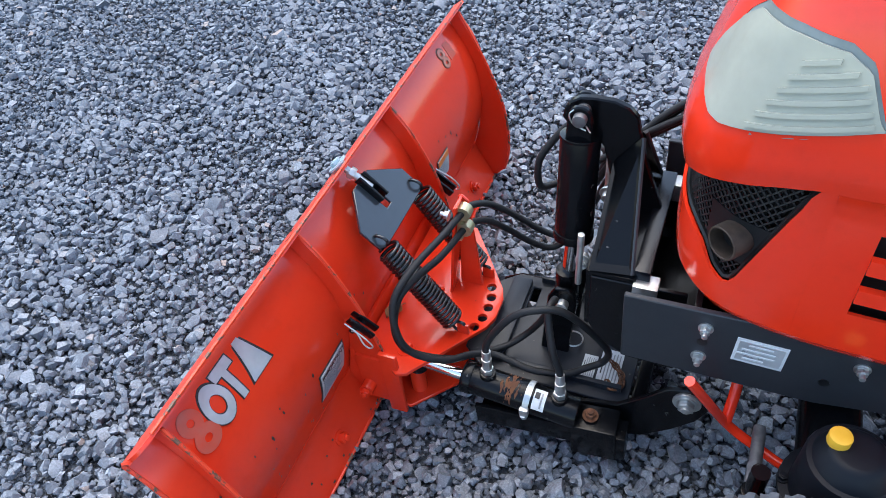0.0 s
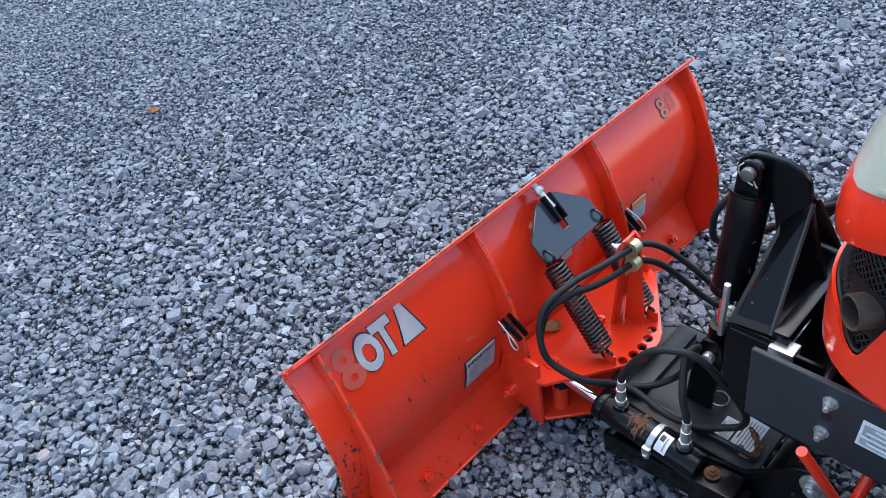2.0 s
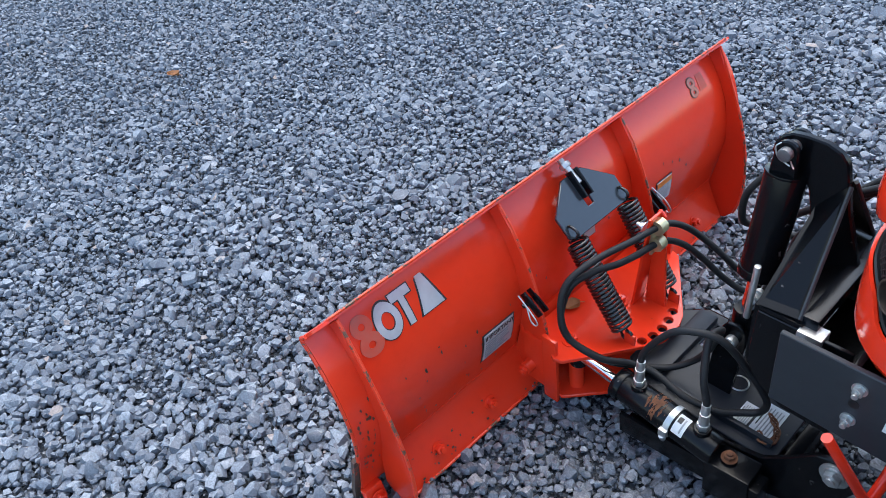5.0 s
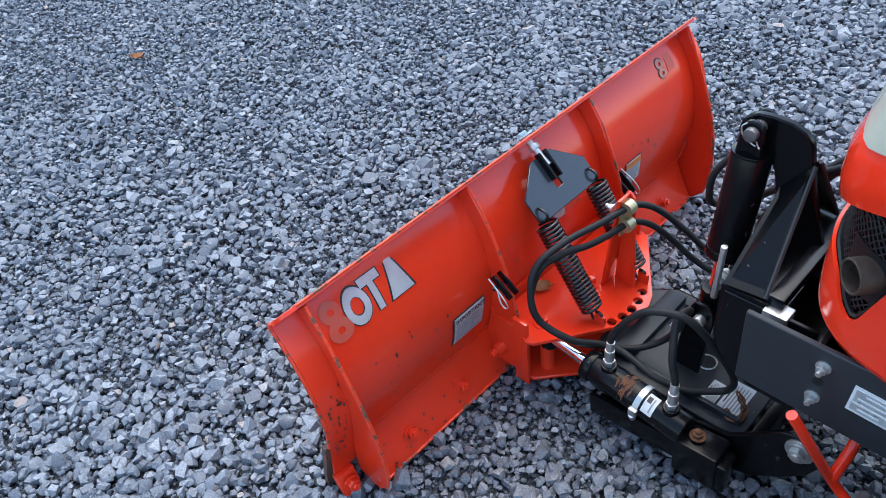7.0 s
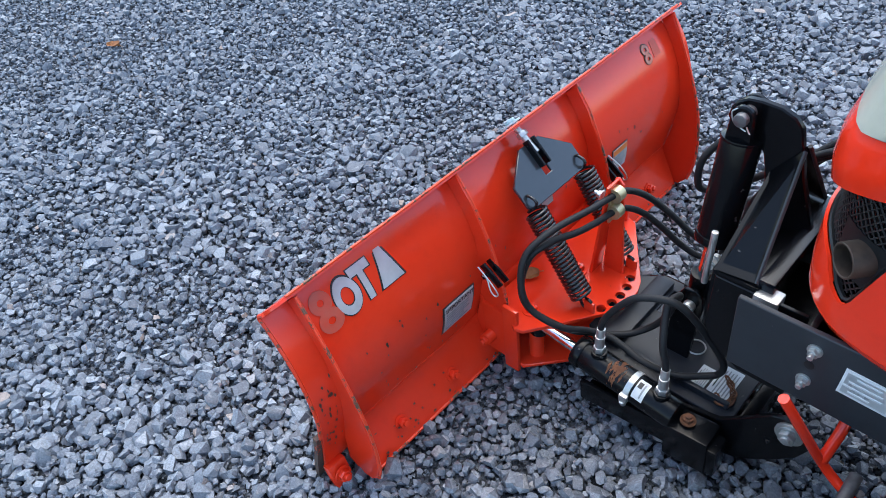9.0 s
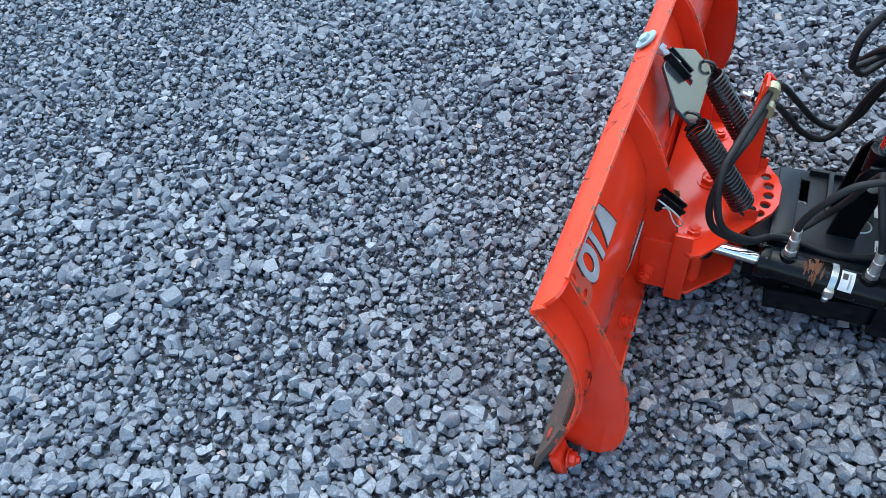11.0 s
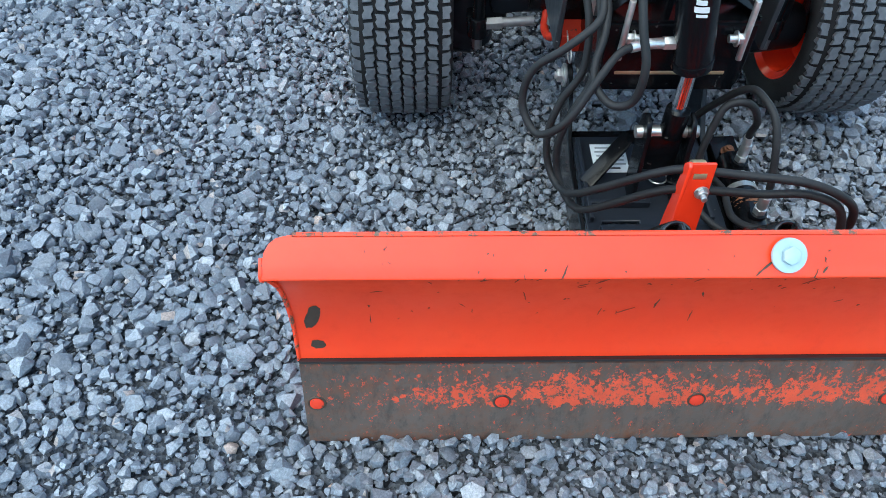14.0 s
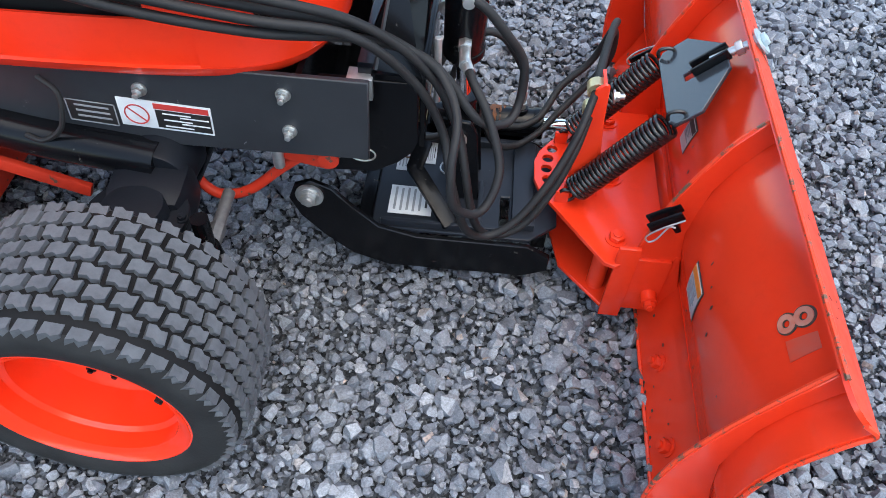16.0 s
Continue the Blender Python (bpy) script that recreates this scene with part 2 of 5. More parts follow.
# crushed stone: each stone its own grey, some warm, with fine grain and pale veins
STONE, st_t, st_b = material("crushed_blue_grey_stone", 0.62, 0.0, 0.0, 0.7)
geo = st_t.nodes.new("ShaderNodeNewGeometry")
tone = ramp(st_t, geo.outputs["Random Per Island"], [(0.0, (0.090, 0.102, 0.124)), (0.45, (0.136, 0.153, 0.182)), (0.80, (0.182, 0.202, 0.232)), (0.965, (0.265, 0.286, 0.315)), (0.990, (0.25, 0.245, 0.25)), (1.0, (0.31, 0.235, 0.195))])
sa = coords(st_t)
grain = noise_of(st_t, sa, 210, 5.0, 0.75)
veins = ramp(st_t, noise_of(st_t, sa, 48, 3.0), [(0.62, 0.0), (0.68, 1.0)])
sc = mix(st_t, 0.8, tone, ramp(st_t, grain, [(0.30, 0.38), (0.52, 1.0), (0.72, 1.7)]), "MULTIPLY")
sc = mix(st_t, mix(st_t, 1.0, veins, (0.30, 0.30, 0.30), "MULTIPLY"), sc, (0.44, 0.45, 0.46))
st_t.links.new(sc, st_b.inputs["Base Color"])
bump(st_t, st_b, noise_of(st_t, sa, 120, 4.0, 0.6), 0.45, 0.003)

# fine crushed dust and grit under the stones
GRIT, gt, gb = material("stone_dust", 0.95, 0.0, 0.0, 0.2)
ga = coords(gt)
gv = node(gt, "ShaderNodeTexVoronoi", Scale=115.0)
gt.links.new(ga, gv.inputs["Vector"])
gc = mix(gt, noise_of(gt, ga, 3), (0.040, 0.045, 0.054), (0.066, 0.073, 0.085))
gs = gt.nodes.new("ShaderNodeSeparateColor")
gt.links.new(gv.outputs["Color"], gs.inputs[0])
gc = mix(gt, 1.0, gc, ramp(gt, gs.outputs[0], [(0.0, 0.4), (0.8, 1.9), (1.0, 3.0)]), "MULTIPLY")
gt.links.new(gc, gb.inputs["Base Color"])
bump(gt, gb, gv.outputs["Distance"], 1.0, 0.008)


# ---- builders ----
BASE = {}


def thing(name, label, category, base, group=""):
    ob = new(name)
    ob.empty_display_size = 0.05
    ob.location = Vector(base) * K
    BASE[ob.name] = Vector(base)
    return tagged(ob, label, category, group)


def part(name, bm, mats, parent, label="", smooth=40):
    """Links a bmesh, drawn in plan units, as one mesh under a thing or a part."""
    base = BASE[parent.name]
    bmesh.ops.translate(bm, verts=bm.verts, vec=-base)
    bmesh.ops.scale(bm, verts=bm.verts, vec=(K, K, K))
    bmesh.ops.recalc_face_normals(bm, faces=bm.faces)
    if smooth:
        for fa in bm.faces:
            fa.smooth = True
        for ed in bm.edges:
            if len(ed.link_faces) == 2 and ed.calc_face_angle(0) > radians(smooth):
                ed.smooth = False
    me = bpy.data.meshes.new(name)
    bm.to_mesh(me)
    bm.free()
    for m in mats if isinstance(mats, (list, tuple)) else [mats]:
        me.materials.append(m)
    ob = new(name, me)
    ob.parent = parent
    BASE[ob.name] = base
    return tagged(ob, label)


def bevelled(bm, width, geom=None, segments=2, angle=35):
    edges = [e for e in (geom or bm.edges) if e.is_valid and len(e.link_faces) == 2 and e.calc_face_angle(0) > radians(angle)]
    if width > 0 and edges:
        bmesh.ops.bevel(bm, geom=edges, offset=width, segments=segments, profile=0.6, affect="EDGES", clamp_overlap=True)


def box(bm, centre, size, turn=(0, 0, 0), bevel=0.003, mat=0):
    sub = bmesh.new()
    bmesh.ops.create_cube(sub, size=1)
    bmesh.ops.scale(sub, verts=sub.verts, vec=size)
    bevelled(sub, bevel)
    join(bm, sub, pose(*centre, *turn), mat)
    return bm


def join(bm, sub, m=Matrix(), mat=0):
    got = {}
    for v in sub.verts:
        got[v] = bm.verts.new(m @ v.co)
    for fa in sub.faces:
        try:
            nf = bm.faces.new([got[v] for v in fa.verts])
            nf.material_index = mat or fa.material_index
        except ValueError:
            pass
    sub.free()
    return bm


def rod(bm, a, b, r, r2=None, sides=20, mat=0, bevel=0.0):
    """A round bar from a to b."""
    a, b = Vector(a), Vector(b)
    sub = bmesh.new()
    bmesh.ops.create_cone(sub, cap_ends=True, segments=sides, radius1=r, radius2=r if r2 is None else r2, depth=(b - a).length)
    if bevel:
        bevelled(sub, bevel, angle=50)
    join(bm, sub, Matrix.Translation((a + b) / 2) @ (b - a).to_track_quat("Z", "Y").to_matrix().to_4x4(), mat)
    return bm


def hexbolt(bm, at, way, r=0.012, head=0.01, stud=0.006, washer=1.35, mat=0):
    """A hex head or nut on a washer, with a stub of thread, along way."""
    at, way = Vector(at), Vector(way).normalized()
    rod(bm, at, at + way * 0.003, r * washer, sides=20, mat=mat)
    rod(bm, at + way * 0.003, at + way * (0.003 + head), r, sides=6, mat=mat, bevel=r * 0.12)
    if stud:
        rod(bm, at + way * (0.003 + head), at + way * (0.003 + head + stud), r * 0.55, sides=12, mat=mat, bevel=r * 0.1)
    return bm


def smooth_path(points, steps=8):
    """Catmull-Rom through the points."""
    p = [Vector(q) for q in points]
    p = [p[0] * 2 - p[1]] + p + [p[-1] * 2 - p[-2]]
    out = []
    for n in range(1, len(p) - 2):
        a, b, c, d = p[n - 1 : n + 3]
        for s in range(steps):
            t = s / steps
            out.append(0.5 * (2 * b + (c - a) * t + (2 * a - 5 * b + 4 * c - d) * t * t + (3 * b - a - 3 * c + d) * t**3))
    return out + [p[-2]]


def sweep(bm, path, r, sides=10, mat=0, closed=False):
    """A tube along a path of points."""
    rings, up = [], Vector((0.3, 0.2, 1)).normalized()
    n = len(path)
    for i, q in enumerate(path):
        d = (path[min(i + 1, n - 1)] - path[max(i - 1, 0)]).normalized()
        up = (up - d * up.dot(d)).normalized()
        side = d.cross(up)
        rings.append([bm.verts.new(q + (up * math.cos(2 * math.pi * k / sides) + side * math.sin(2 * math.pi * k / sides)) * r) for k in range(sides)])
    for a, b in zip(rings, rings[1:]):
        for k in range(sides):
            fa = bm.faces.new((a[k], a[(k + 1) % sides], b[(k + 1) % sides], b[k]))
            fa.material_index = mat
    for ring in (rings[0], rings[-1]):
        fa = bm.faces.new(ring)
        fa.material_index = mat
    return bm


def slab(outline, thick, holes=(), bevel=0.002):
    """A flat plate in its own x, y plane, from z = 0 to thick, with holes right through it."""
    sub = bmesh.new()
    edges = []
    for loop in (outline, *holes):
        vs = [sub.verts.new((x, y, 0)) for x, y in loop]
        edges += [sub.edges.new((vs[k], vs[(k + 1) % len(vs)])) for k in range(len(vs))]
    bmesh.ops.triangle_fill(sub, use_beauty=True, use_dissolve=True, edges=edges)
    got = bmesh.ops.extrude_face_region(sub, geom=sub.faces[:])
    bmesh.ops.translate(sub, verts=[v for v in got["geom"] if isinstance(v, bmesh.types.BMVert)], vec=(0, 0, thick))
    bmesh.ops.recalc_face_normals(sub, faces=sub.faces)
    bevelled(sub, bevel, segments=1, angle=50)
    return sub


def upright(outline, y, thick, bevel=0.002, holes=()):
    """A plate standing in the x, z plane, centred on y."""
    bm = bmesh.new()
    turn = Matrix(((1, 0, 0, 0), (0, 0, -1, y + thick / 2), (0, 1, 0, 0), (0, 0, 0, 1)))
    return join(bm, slab(outline, thick, holes, bevel), turn)


def ring_of(x, y, r, sides=14):
    return [(x + r * math.cos(2 * math.pi * k / sides), y + r * math.sin(2 * math.pi * k / sides)) for k in range(sides)]


def strip(bm, rows, thick, mat=0):
    """A sheet through rows of points, thickened along its normals, away from the side it is wound to."""
    n, m = len(rows), len(rows[0])
    grid = [[Vector(p) for p in row] for row in rows]
    front = [[bm.verts.new(p) for p in row] for row in grid]
    back = []
    for i in range(n):
        line = []
        for j in range(m):
            du = grid[min(i + 1, n - 1)][j] - grid[max(i - 1, 0)][j]
            dv = grid[i][min(j + 1, m - 1)] - grid[i][max(j - 1, 0)]
            line.append(bm.verts.new(grid[i][j] - du.cross(dv).normalized() * thick))
        back.append(line)
    faces = []
    for i in range(n - 1):
        for j in range(m - 1):
            faces.append((front[i][j], front[i + 1][j], front[i + 1][j + 1], front[i][j + 1]))
            faces.append((back[i][j], back[i][j + 1], back[i + 1][j + 1], back[i + 1][j]))
    for i in range(n - 1):
        for j in (0, m - 1):
            faces.append((front[i][j], front[i + 1][j], back[i + 1][j], back[i][j]))
    for j in range(m - 1):
        for i in (0, n - 1):
            faces.append((front[i][j], front[i][j + 1], back[i][j + 1], back[i][j]))
    for vs in faces:
        try:
            bm.faces.new(vs).material_index = mat
        except ValueError:
            pass
    return bm


# ---- ground ----
gbm = bmesh.new()
bmesh.ops.create_grid(gbm, x_segments=40, y_segments=40, size=600)
for v in gbm.verts:
    v.co.z = -0.02
me = bpy.data.meshes.new("ground")
gbm.to_mesh(me)
gbm.free()
me.materials.append(GRIT)
tagged(new("ground", me), "flat yard of grey stone dust reaching the horizon", "ground", kind="structure")


def stone_shapes(count, corners, rough):
    """Crushed stones: hulls of a few points spread over a ball, squared off and flattened."""
    out = []
    for _ in range(count):
        sub = bmesh.new()
        flat = random.uniform(0.55, 0.85), random.uniform(0.68, 1.0)
        start = random.uniform(0, 6.3)
        for k in range(corners):
            h = 1 - 2 * (k + 0.5) / corners
            a = start + k * 2.39996
            d = Vector((math.cos(a) * math.sqrt(1 - h * h), math.sin(a) * math.sqrt(1 - h * h), h))
            d = (d + Vector([random.gauss(0, rough) for _ in range(3)])).normalized()
            d = Vector([math.copysign(abs(c) ** 0.78, c) for c in d]) * random.uniform(0.86, 1.06)
            sub.verts.new((d.x, d.y * flat[1], d.z * flat[0]))
        bmesh.ops.convex_hull(sub, input=sub.verts[:])
        loose = [v for v in sub.verts if not v.link_faces]
        bmesh.ops.delete(sub, geom=loose, context="VERTS")
        bmesh.ops.triangulate(sub, faces=sub.faces[:])
        sub.verts.index_update()
        out.append((np.array([v.co[:] for v in sub.verts]), np.array([[v.index for v in fa.verts] for fa in sub.faces])))
        sub.free()
    return out


def within(p, outline):
    """Which places lie inside an outline on the ground."""
    inside = np.zeros(len(p), dtype=bool)
    for (x0, y0), (x1, y1) in zip(outline, outline[1:] + outline[:1]):
        crosses = (y0 > p[:, 1]) != (y1 > p[:, 1])
        inside ^= crosses & (p[:, 0] < (x1 - x0) * (p[:, 1] - y0) / (y1 - y0 + 1e-12) + x0)
    return inside


PATCH = np.random.default_rng(3).random((60, 60))


def patchy(p):
    """0 to 1 over the yard: where the stones lie finer or coarser, in drifts about a third of a metre wide."""
    u, v = (p[:, 0] + 8) / 0.30, (p[:, 1] + 8) / 0.30
    i, j = u.astype(int), v.astype(int)
    a, b = u - i, v - j
    a, b = a * a * (3 - 2 * a), b * b * (3 - 2 * b)
    q = lambda x, y: PATCH[x % 60, y % 60]
    return (q(i, j) * (1 - a) + q(i + 1, j) * a) * (1 - b) + (q(i, j + 1) * (1 - a) + q(i + 1, j + 1) * a) * b


def scatter(rng, outline, step, size, spread, z, dz, keep=1.0, drift=0.35):
    """Jittered places, half sizes and turns for stones over a stretch of the yard, in metres."""
    xs, ys_ = [q[0] for q in outline], [q[1] for q in outline]
    gx, gy = np.meshgrid(np.arange(min(xs), max(xs), step), np.arange(min(ys_), max(ys_), step))
    p = np.stack([gx.ravel(), gy.ravel()], 1) + rng.uniform(-0.55, 0.55, (gx.size, 2)) * step
    p = p[rng.random(len(p)) < keep]
    p = p[within(p, outline)]
    n = len(p)
    fine = patchy(p)
    half = size * np.exp(rng.normal(0, spread, n)) / 2 * (1 + drift * (fine - 0.5))
    height = z + rng.normal(0, dz, n) + half * 0.15 + 0.008 * (fine - 0.5)
    yaw, tilt, lean = rng.uniform(0, 2 * np.pi, n), rng.normal(0, 0.34, n), rng.normal(0, 0.34, n)
    return np.c_[p, height], half, yaw, tilt, lean


def gravel_mesh(name, beds, rng):
    verts, tris, count = [], [], 0
    for shapes, (places, half, yaw, tilt, lean) in beds:
        kind = rng.integers(0, len(shapes), len(places))
        for k, (sv, sf) in enumerate(shapes):
            pick = kind == k
            if not pick.any():
                continue
            a, b, c = yaw[pick], tilt[pick], lean[pick]
            ca, sa_, cb, sb, cc, sc_ = np.cos(a), np.sin(a), np.cos(b), np.sin(b), np.cos(c), np.sin(c)
            v = sv[None] * half[pick, None, None]
            x, y, z = v[..., 0], v[..., 1], v[..., 2]
            y, z = y * cb[:, None] - z * sb[:, None], y * sb[:, None] + z * cb[:, None]
            x, z = x * cc[:, None] + z * sc_[:, None], z * cc[:, None] - x * sc_[:, None]
            x, y = x * ca[:, None] - y * sa_[:, None], x * sa_[:, None] + y * ca[:, None]
            w = np.stack([x, y, z], -1) + places[pick][:, None]
            verts.append(w.reshape(-1, 3))
            m = len(w)
            tris.append((sf[None] + (np.arange(m) * len(sv))[:, None, None] + count).reshape(-1, 3))
            count += m * len(sv)
    verts, tris = np.concatenate(verts).astype(np.float32), np.concatenate(tris).astype(np.int32)
    me = bpy.data.meshes.new(name)
    me.vertices.add(len(verts))
    me.vertices.foreach_set("co", verts.ravel())
    me.loops.add(tris.size)
    me.loops.foreach_set("vertex_index", tris.ravel())
    me.polygons.add(len(tris))
    me.polygons.foreach_set("loop_start", np.arange(0, tris.size, 3, dtype=np.int32))
    me.polygons.foreach_set("loop_total", np.full(len(tris), 3, dtype=np.int32))
    me.update(calc_edges=True)
    me.polygons.foreach_set("use_smooth", np.ones(len(tris), dtype=bool))
    me.set_sharp_from_angle(angle=radians(36))
    me.materials.append(STONE)
    return new(name, me)


rng = np.random.default_rng(7)
chips, grit, far_chips = stone_shapes(50, 14, 0.36), stone_shapes(20, 8, 0.35), stone_shapes(30, 11, 0.36)
YARD = [(-2.45, -0.9), (-1.6, -2.0), (-0.3, -2.5), (0.7, -2.3), (1.3, -2.1), (1.5, -1.0), (1.5, 0.9), (0.9, 1.45), (-0.3, 1.75), (-1.2, 1.6), (-2.1, 1.0), (-2.5, 0.1)]
BEYOND = [(-0.3, -2.5), (0.1, -2.75), (3.2, -1.35), (5.4, -0.35), (5.1, 0.1), (2.6, 1.0), (0.9, 1.45), (1.5, 0.9), (1.5, -1.0), (1.3, -2.1), (0.7, -2.3)]
beds = [
    (chips, scatter(rng, YARD, 0.0176, 0.0205, 0.34, -0.006, 0.0050)),
    (grit, scatter(rng, YARD, 0.0140, 0.0120, 0.28, -0.012, 0.0040, 0.75)),
    (chips, scatter(rng, YARD, 0.0560, 0.0315, 0.18, -0.003, 0.0035, 0.55)),
    (far_chips, scatter(rng, BEYOND, 0.0168, 0.0198, 0.34, -0.006, 0.0050)),
    (grit, scatter(rng, BEYOND, 0.0140, 0.0120, 0.28, -0.011, 0.0040, 0.5)),
    (far_chips, scatter(rng, BEYOND, 0.0560, 0.0310, 0.18, -0.003, 0.0035, 0.4)),
]
tagged(gravel_mesh("gravel", beds, rng), "loose angular blue-grey crushed stone covering the yard", "gravel", kind="stuff")


# ---- the plough blade ----
FACE = [(-0.012, 0.05), (-0.032, 0.13), (-0.050, 0.205), (-0.061, 0.25), (-0.067, 0.30), (-0.064, 0.36), (-0.051, 0.42), (-0.028, 0.48), (0.000, 0.525), (0.022, 0.550)]
FACE = [(p.x, p.z) for p in smooth_path([(x, 0, z) for x, z in FACE], 3)]
LIP = [(0.0255, 0.5535), (0.0245, 0.557), (-0.021, 0.600)]


def back_x(z):
    """The back of the moldboard at a height."""
    return float(np.interp(z, [p[1] for p in FACE], [p[0] for p in FACE])) - 0.0075


blade = thing("plough_blade", "orange snow plough blade with worn cutting edge, resting on gravel", "snow plough", (0, 0, 0))
bm = bmesh.new()
ys = [0.76 - 1.52 * k / 40 for k in range(41)]
rows = [[(x, y, z) for y in ys] for x, z in FACE + LIP[:2]]
for t, pull in ((0.3, 0.0), (0.6, 0.004), (0.8, 0.011), (0.93, 0.022), (1.0, 0.040)):
    # the lip's corners are rounded off
    rows.append([(LIP[1][0] + (LIP[2][0] - LIP[1][0]) * t, y * (1 - pull / 0.76), LIP[1][1] + (LIP[2][1] - LIP[1][1]) * t) for y in ys])
strip(bm, rows, 0.007)
bmesh.ops.recalc_face_normals(bm, faces=bm.faces)
for fa in bm.faces:
    fa.material_index = 1 if fa.normal.x > 0.3 else 0
moldboard = part("moldboard", bm, [RED, RED_FRONT], blade, "curved orange steel sheet with scratches")

bm = bmesh.new()
strip(bm, [[(x, y + (0.012 if y > 0.75 else 0.0), z) for y in ys] for x, z in ((0.020, -0.004), (0.006, 0.06), (-0.020, 0.14), (-0.036, 0.203))], 0.012)
edge = part("cutting_edge", bm, EDGE, blade, "bare brown steel edge with scraped orange paint", smooth=25)
for y in (-0.736, -0.378, 0.003, 0.382, 0.736):
    bm = bmesh.new()
    n = Vector((0.95, 0, 0.31))
    at = Vector((-0.008, y, 0.106))
    rod(bm, at, at + n * 0.002, 0.014, 0.0135, 18)
    rod(bm, at + n * 0.002, at + n * 0.0035, 0.0135, 0.008, 18)
    head = part("bolt", bm, DIRTY_RED, edge, "worn orange plough bolt head")
    loop = [at + Vector((-0.31 * 0.0165 * math.sin(a), 0.0165 * math.cos(a), 0.95 * 0.0165 * math.sin(a))) for a in np.linspace(0, 2 * math.pi, 25)]
    part("bolt_seat", sweep(bmesh.new(), loop, 0.0022, 5), BARE, head, "dark ring round the bolt")
for y, z, ry, rz in ((-0.722, 0.242, 0.014, 0.012), (-0.724, 0.322, 0.013, 0.040)):
    bm = bmesh.new()
    ring = [bm.verts.new((0, y + ry * w * math.cos(a) + 0.35 * rz * math.sin(a) * (0.8 if rz > 0.02 else 0), z + rz * w * math.sin(a))) for a, w in zip(np.linspace(0, 2 * math.pi, 17)[:-1], (1, 0.9, 1.0, 0.85, 0.95, 1.0, 1.1, 0.9, 0.95, 1.05, 0.9, 1, 0.85, 0.95, 1.0, 1.05))]
    for v in ring:
        v.co.x = float(np.interp(v.co.z, [p[1] for p in FACE], [p[0] for p in FACE])) + 0.0012
    bm.faces.new(ring)
    part("worn_spot", bm, BARE, moldboard, "bare brown worn spot")

# angle strip along the foot of the back, with its nuts
bm = bmesh.new()
strip(bm, [[(x, -y * 0.905, z) for y in ys] for x, z in ((-0.100, 0.006), (-0.094, 0.020), (-0.054, 0.100), (-0.0425, 0.126), (-0.0435, 0.140))], 0.006)
foot = part("foot_strip", bm, RED, blade)
for y in (-0.56, -0.375, -0.21, 0.21, 0.375, 0.56):
    bm = bmesh.new()
    hexbolt(bm, (-0.076, y, 0.058), (-0.89, 0, 0.45), 0.015, 0.014, 0.008)
    part("nut", bm, RED, foot)

# dark strip painting the seam's shadow over the cutting edge, and scratches through the front paint
bm = bmesh.new()
strip(bm, [[(-0.0390, y, 0.2035) for y in ys], [(-0.0405, y, 0.2085) for y in ys]], 0.010)
part("seam_shadow", bm, INK, edge, "dark strip drawn as the seam's shadow above the cutting edge")
PROFILE = [Vector((x, 0, z)) for x, z in FACE[12:] + LIP]
REACH = [0.0]
for p, q in zip(PROFILE, PROFILE[1:]):
    REACH.append(REACH[-1] + (q - p).length)


def on_front(u, y, out):
    """A place on the front sheet; u is the length along its profile, up from the cutting edge."""
    x, z = np.interp(u, REACH, [p.x for p in PROFILE]), np.interp(u, REACH, [p.z for p in PROFILE])
    x2, z2 = np.interp(u + 0.004, REACH, [p.x for p in PROFILE]), np.interp(u + 0.004, REACH, [p.z for p in PROFILE])
    d = Vector((z2 - z, 0, -(x2 - x))).normalized()
    return Vector((x, y, z)) + d * out


bm = bmesh.new()
marks = random.Random(31)
for k in range(150):
    u, y = marks.uniform(0.01, REACH[-1] - 0.02), marks.choice((marks.uniform(-0.74, 0.74), marks.gauss(-0.25, 0.25)))
    y = max(-0.74, min(0.74, y))
    turn, long, wide = marks.gauss(1.35, 0.6), marks.choice((0.003, 0.004, 0.006, 0.009, 0.014, 0.022, 0.034)), marks.uniform(0.0006, 0.0017)
    line = []
    for j in range(6):
        t = j / 5 - 0.5
        w = wide * (1.1 - abs(t) * 1.5) * marks.uniform(0.6, 1.4)
        wob = marks.gauss(0, 0.0005)
        line.append([on_front(u + math.sin(turn) * long * t - math.cos(turn) * q * w, y + math.cos(turn) * long * t + math.sin(turn) * q * w + wob, 0.0008) for q in (-1, 1)])
    strip(bm, line, 0.0004)
tagged(part("scratching", bm, BARE, moldboard, "short dark scratches down to bare steel"), kind="stuff")


def worn_line(points, r, parent):
    part("worn_edge", sweep(bmesh.new(), smooth_path(points, 4), r, 6), CHIPPED, parent, "chipped paint along the edge")


worn_line([(-0.0215, 0.715 - 1.43 * k / 12, 0.6005) for k in range(13)], 0.0038, moldboard)
worn_line([(0.0, 0.7605, 0.574), (0.022, 0.7615, 0.553), (0.0, 0.7615, 0.522), (-0.050, 0.7615, 0.42), (-0.066, 0.7615, 0.30), (-0.05, 0.7615, 0.20)], 0.0042, moldboard)
worn_line([(0.0, -0.7605, 0.574), (0.022, -0.7615, 0.553), (0.0, -0.7615, 0.522), (-0.050, -0.7615, 0.42), (-0.066, -0.7615, 0.30), (-0.05, -0.7615, 0.20)], 0.0042, moldboard)
worn_line([(-0.1005, 0.685 - 1.37 * k / 10, 0.008) for k in range(11)], 0.004, foot)

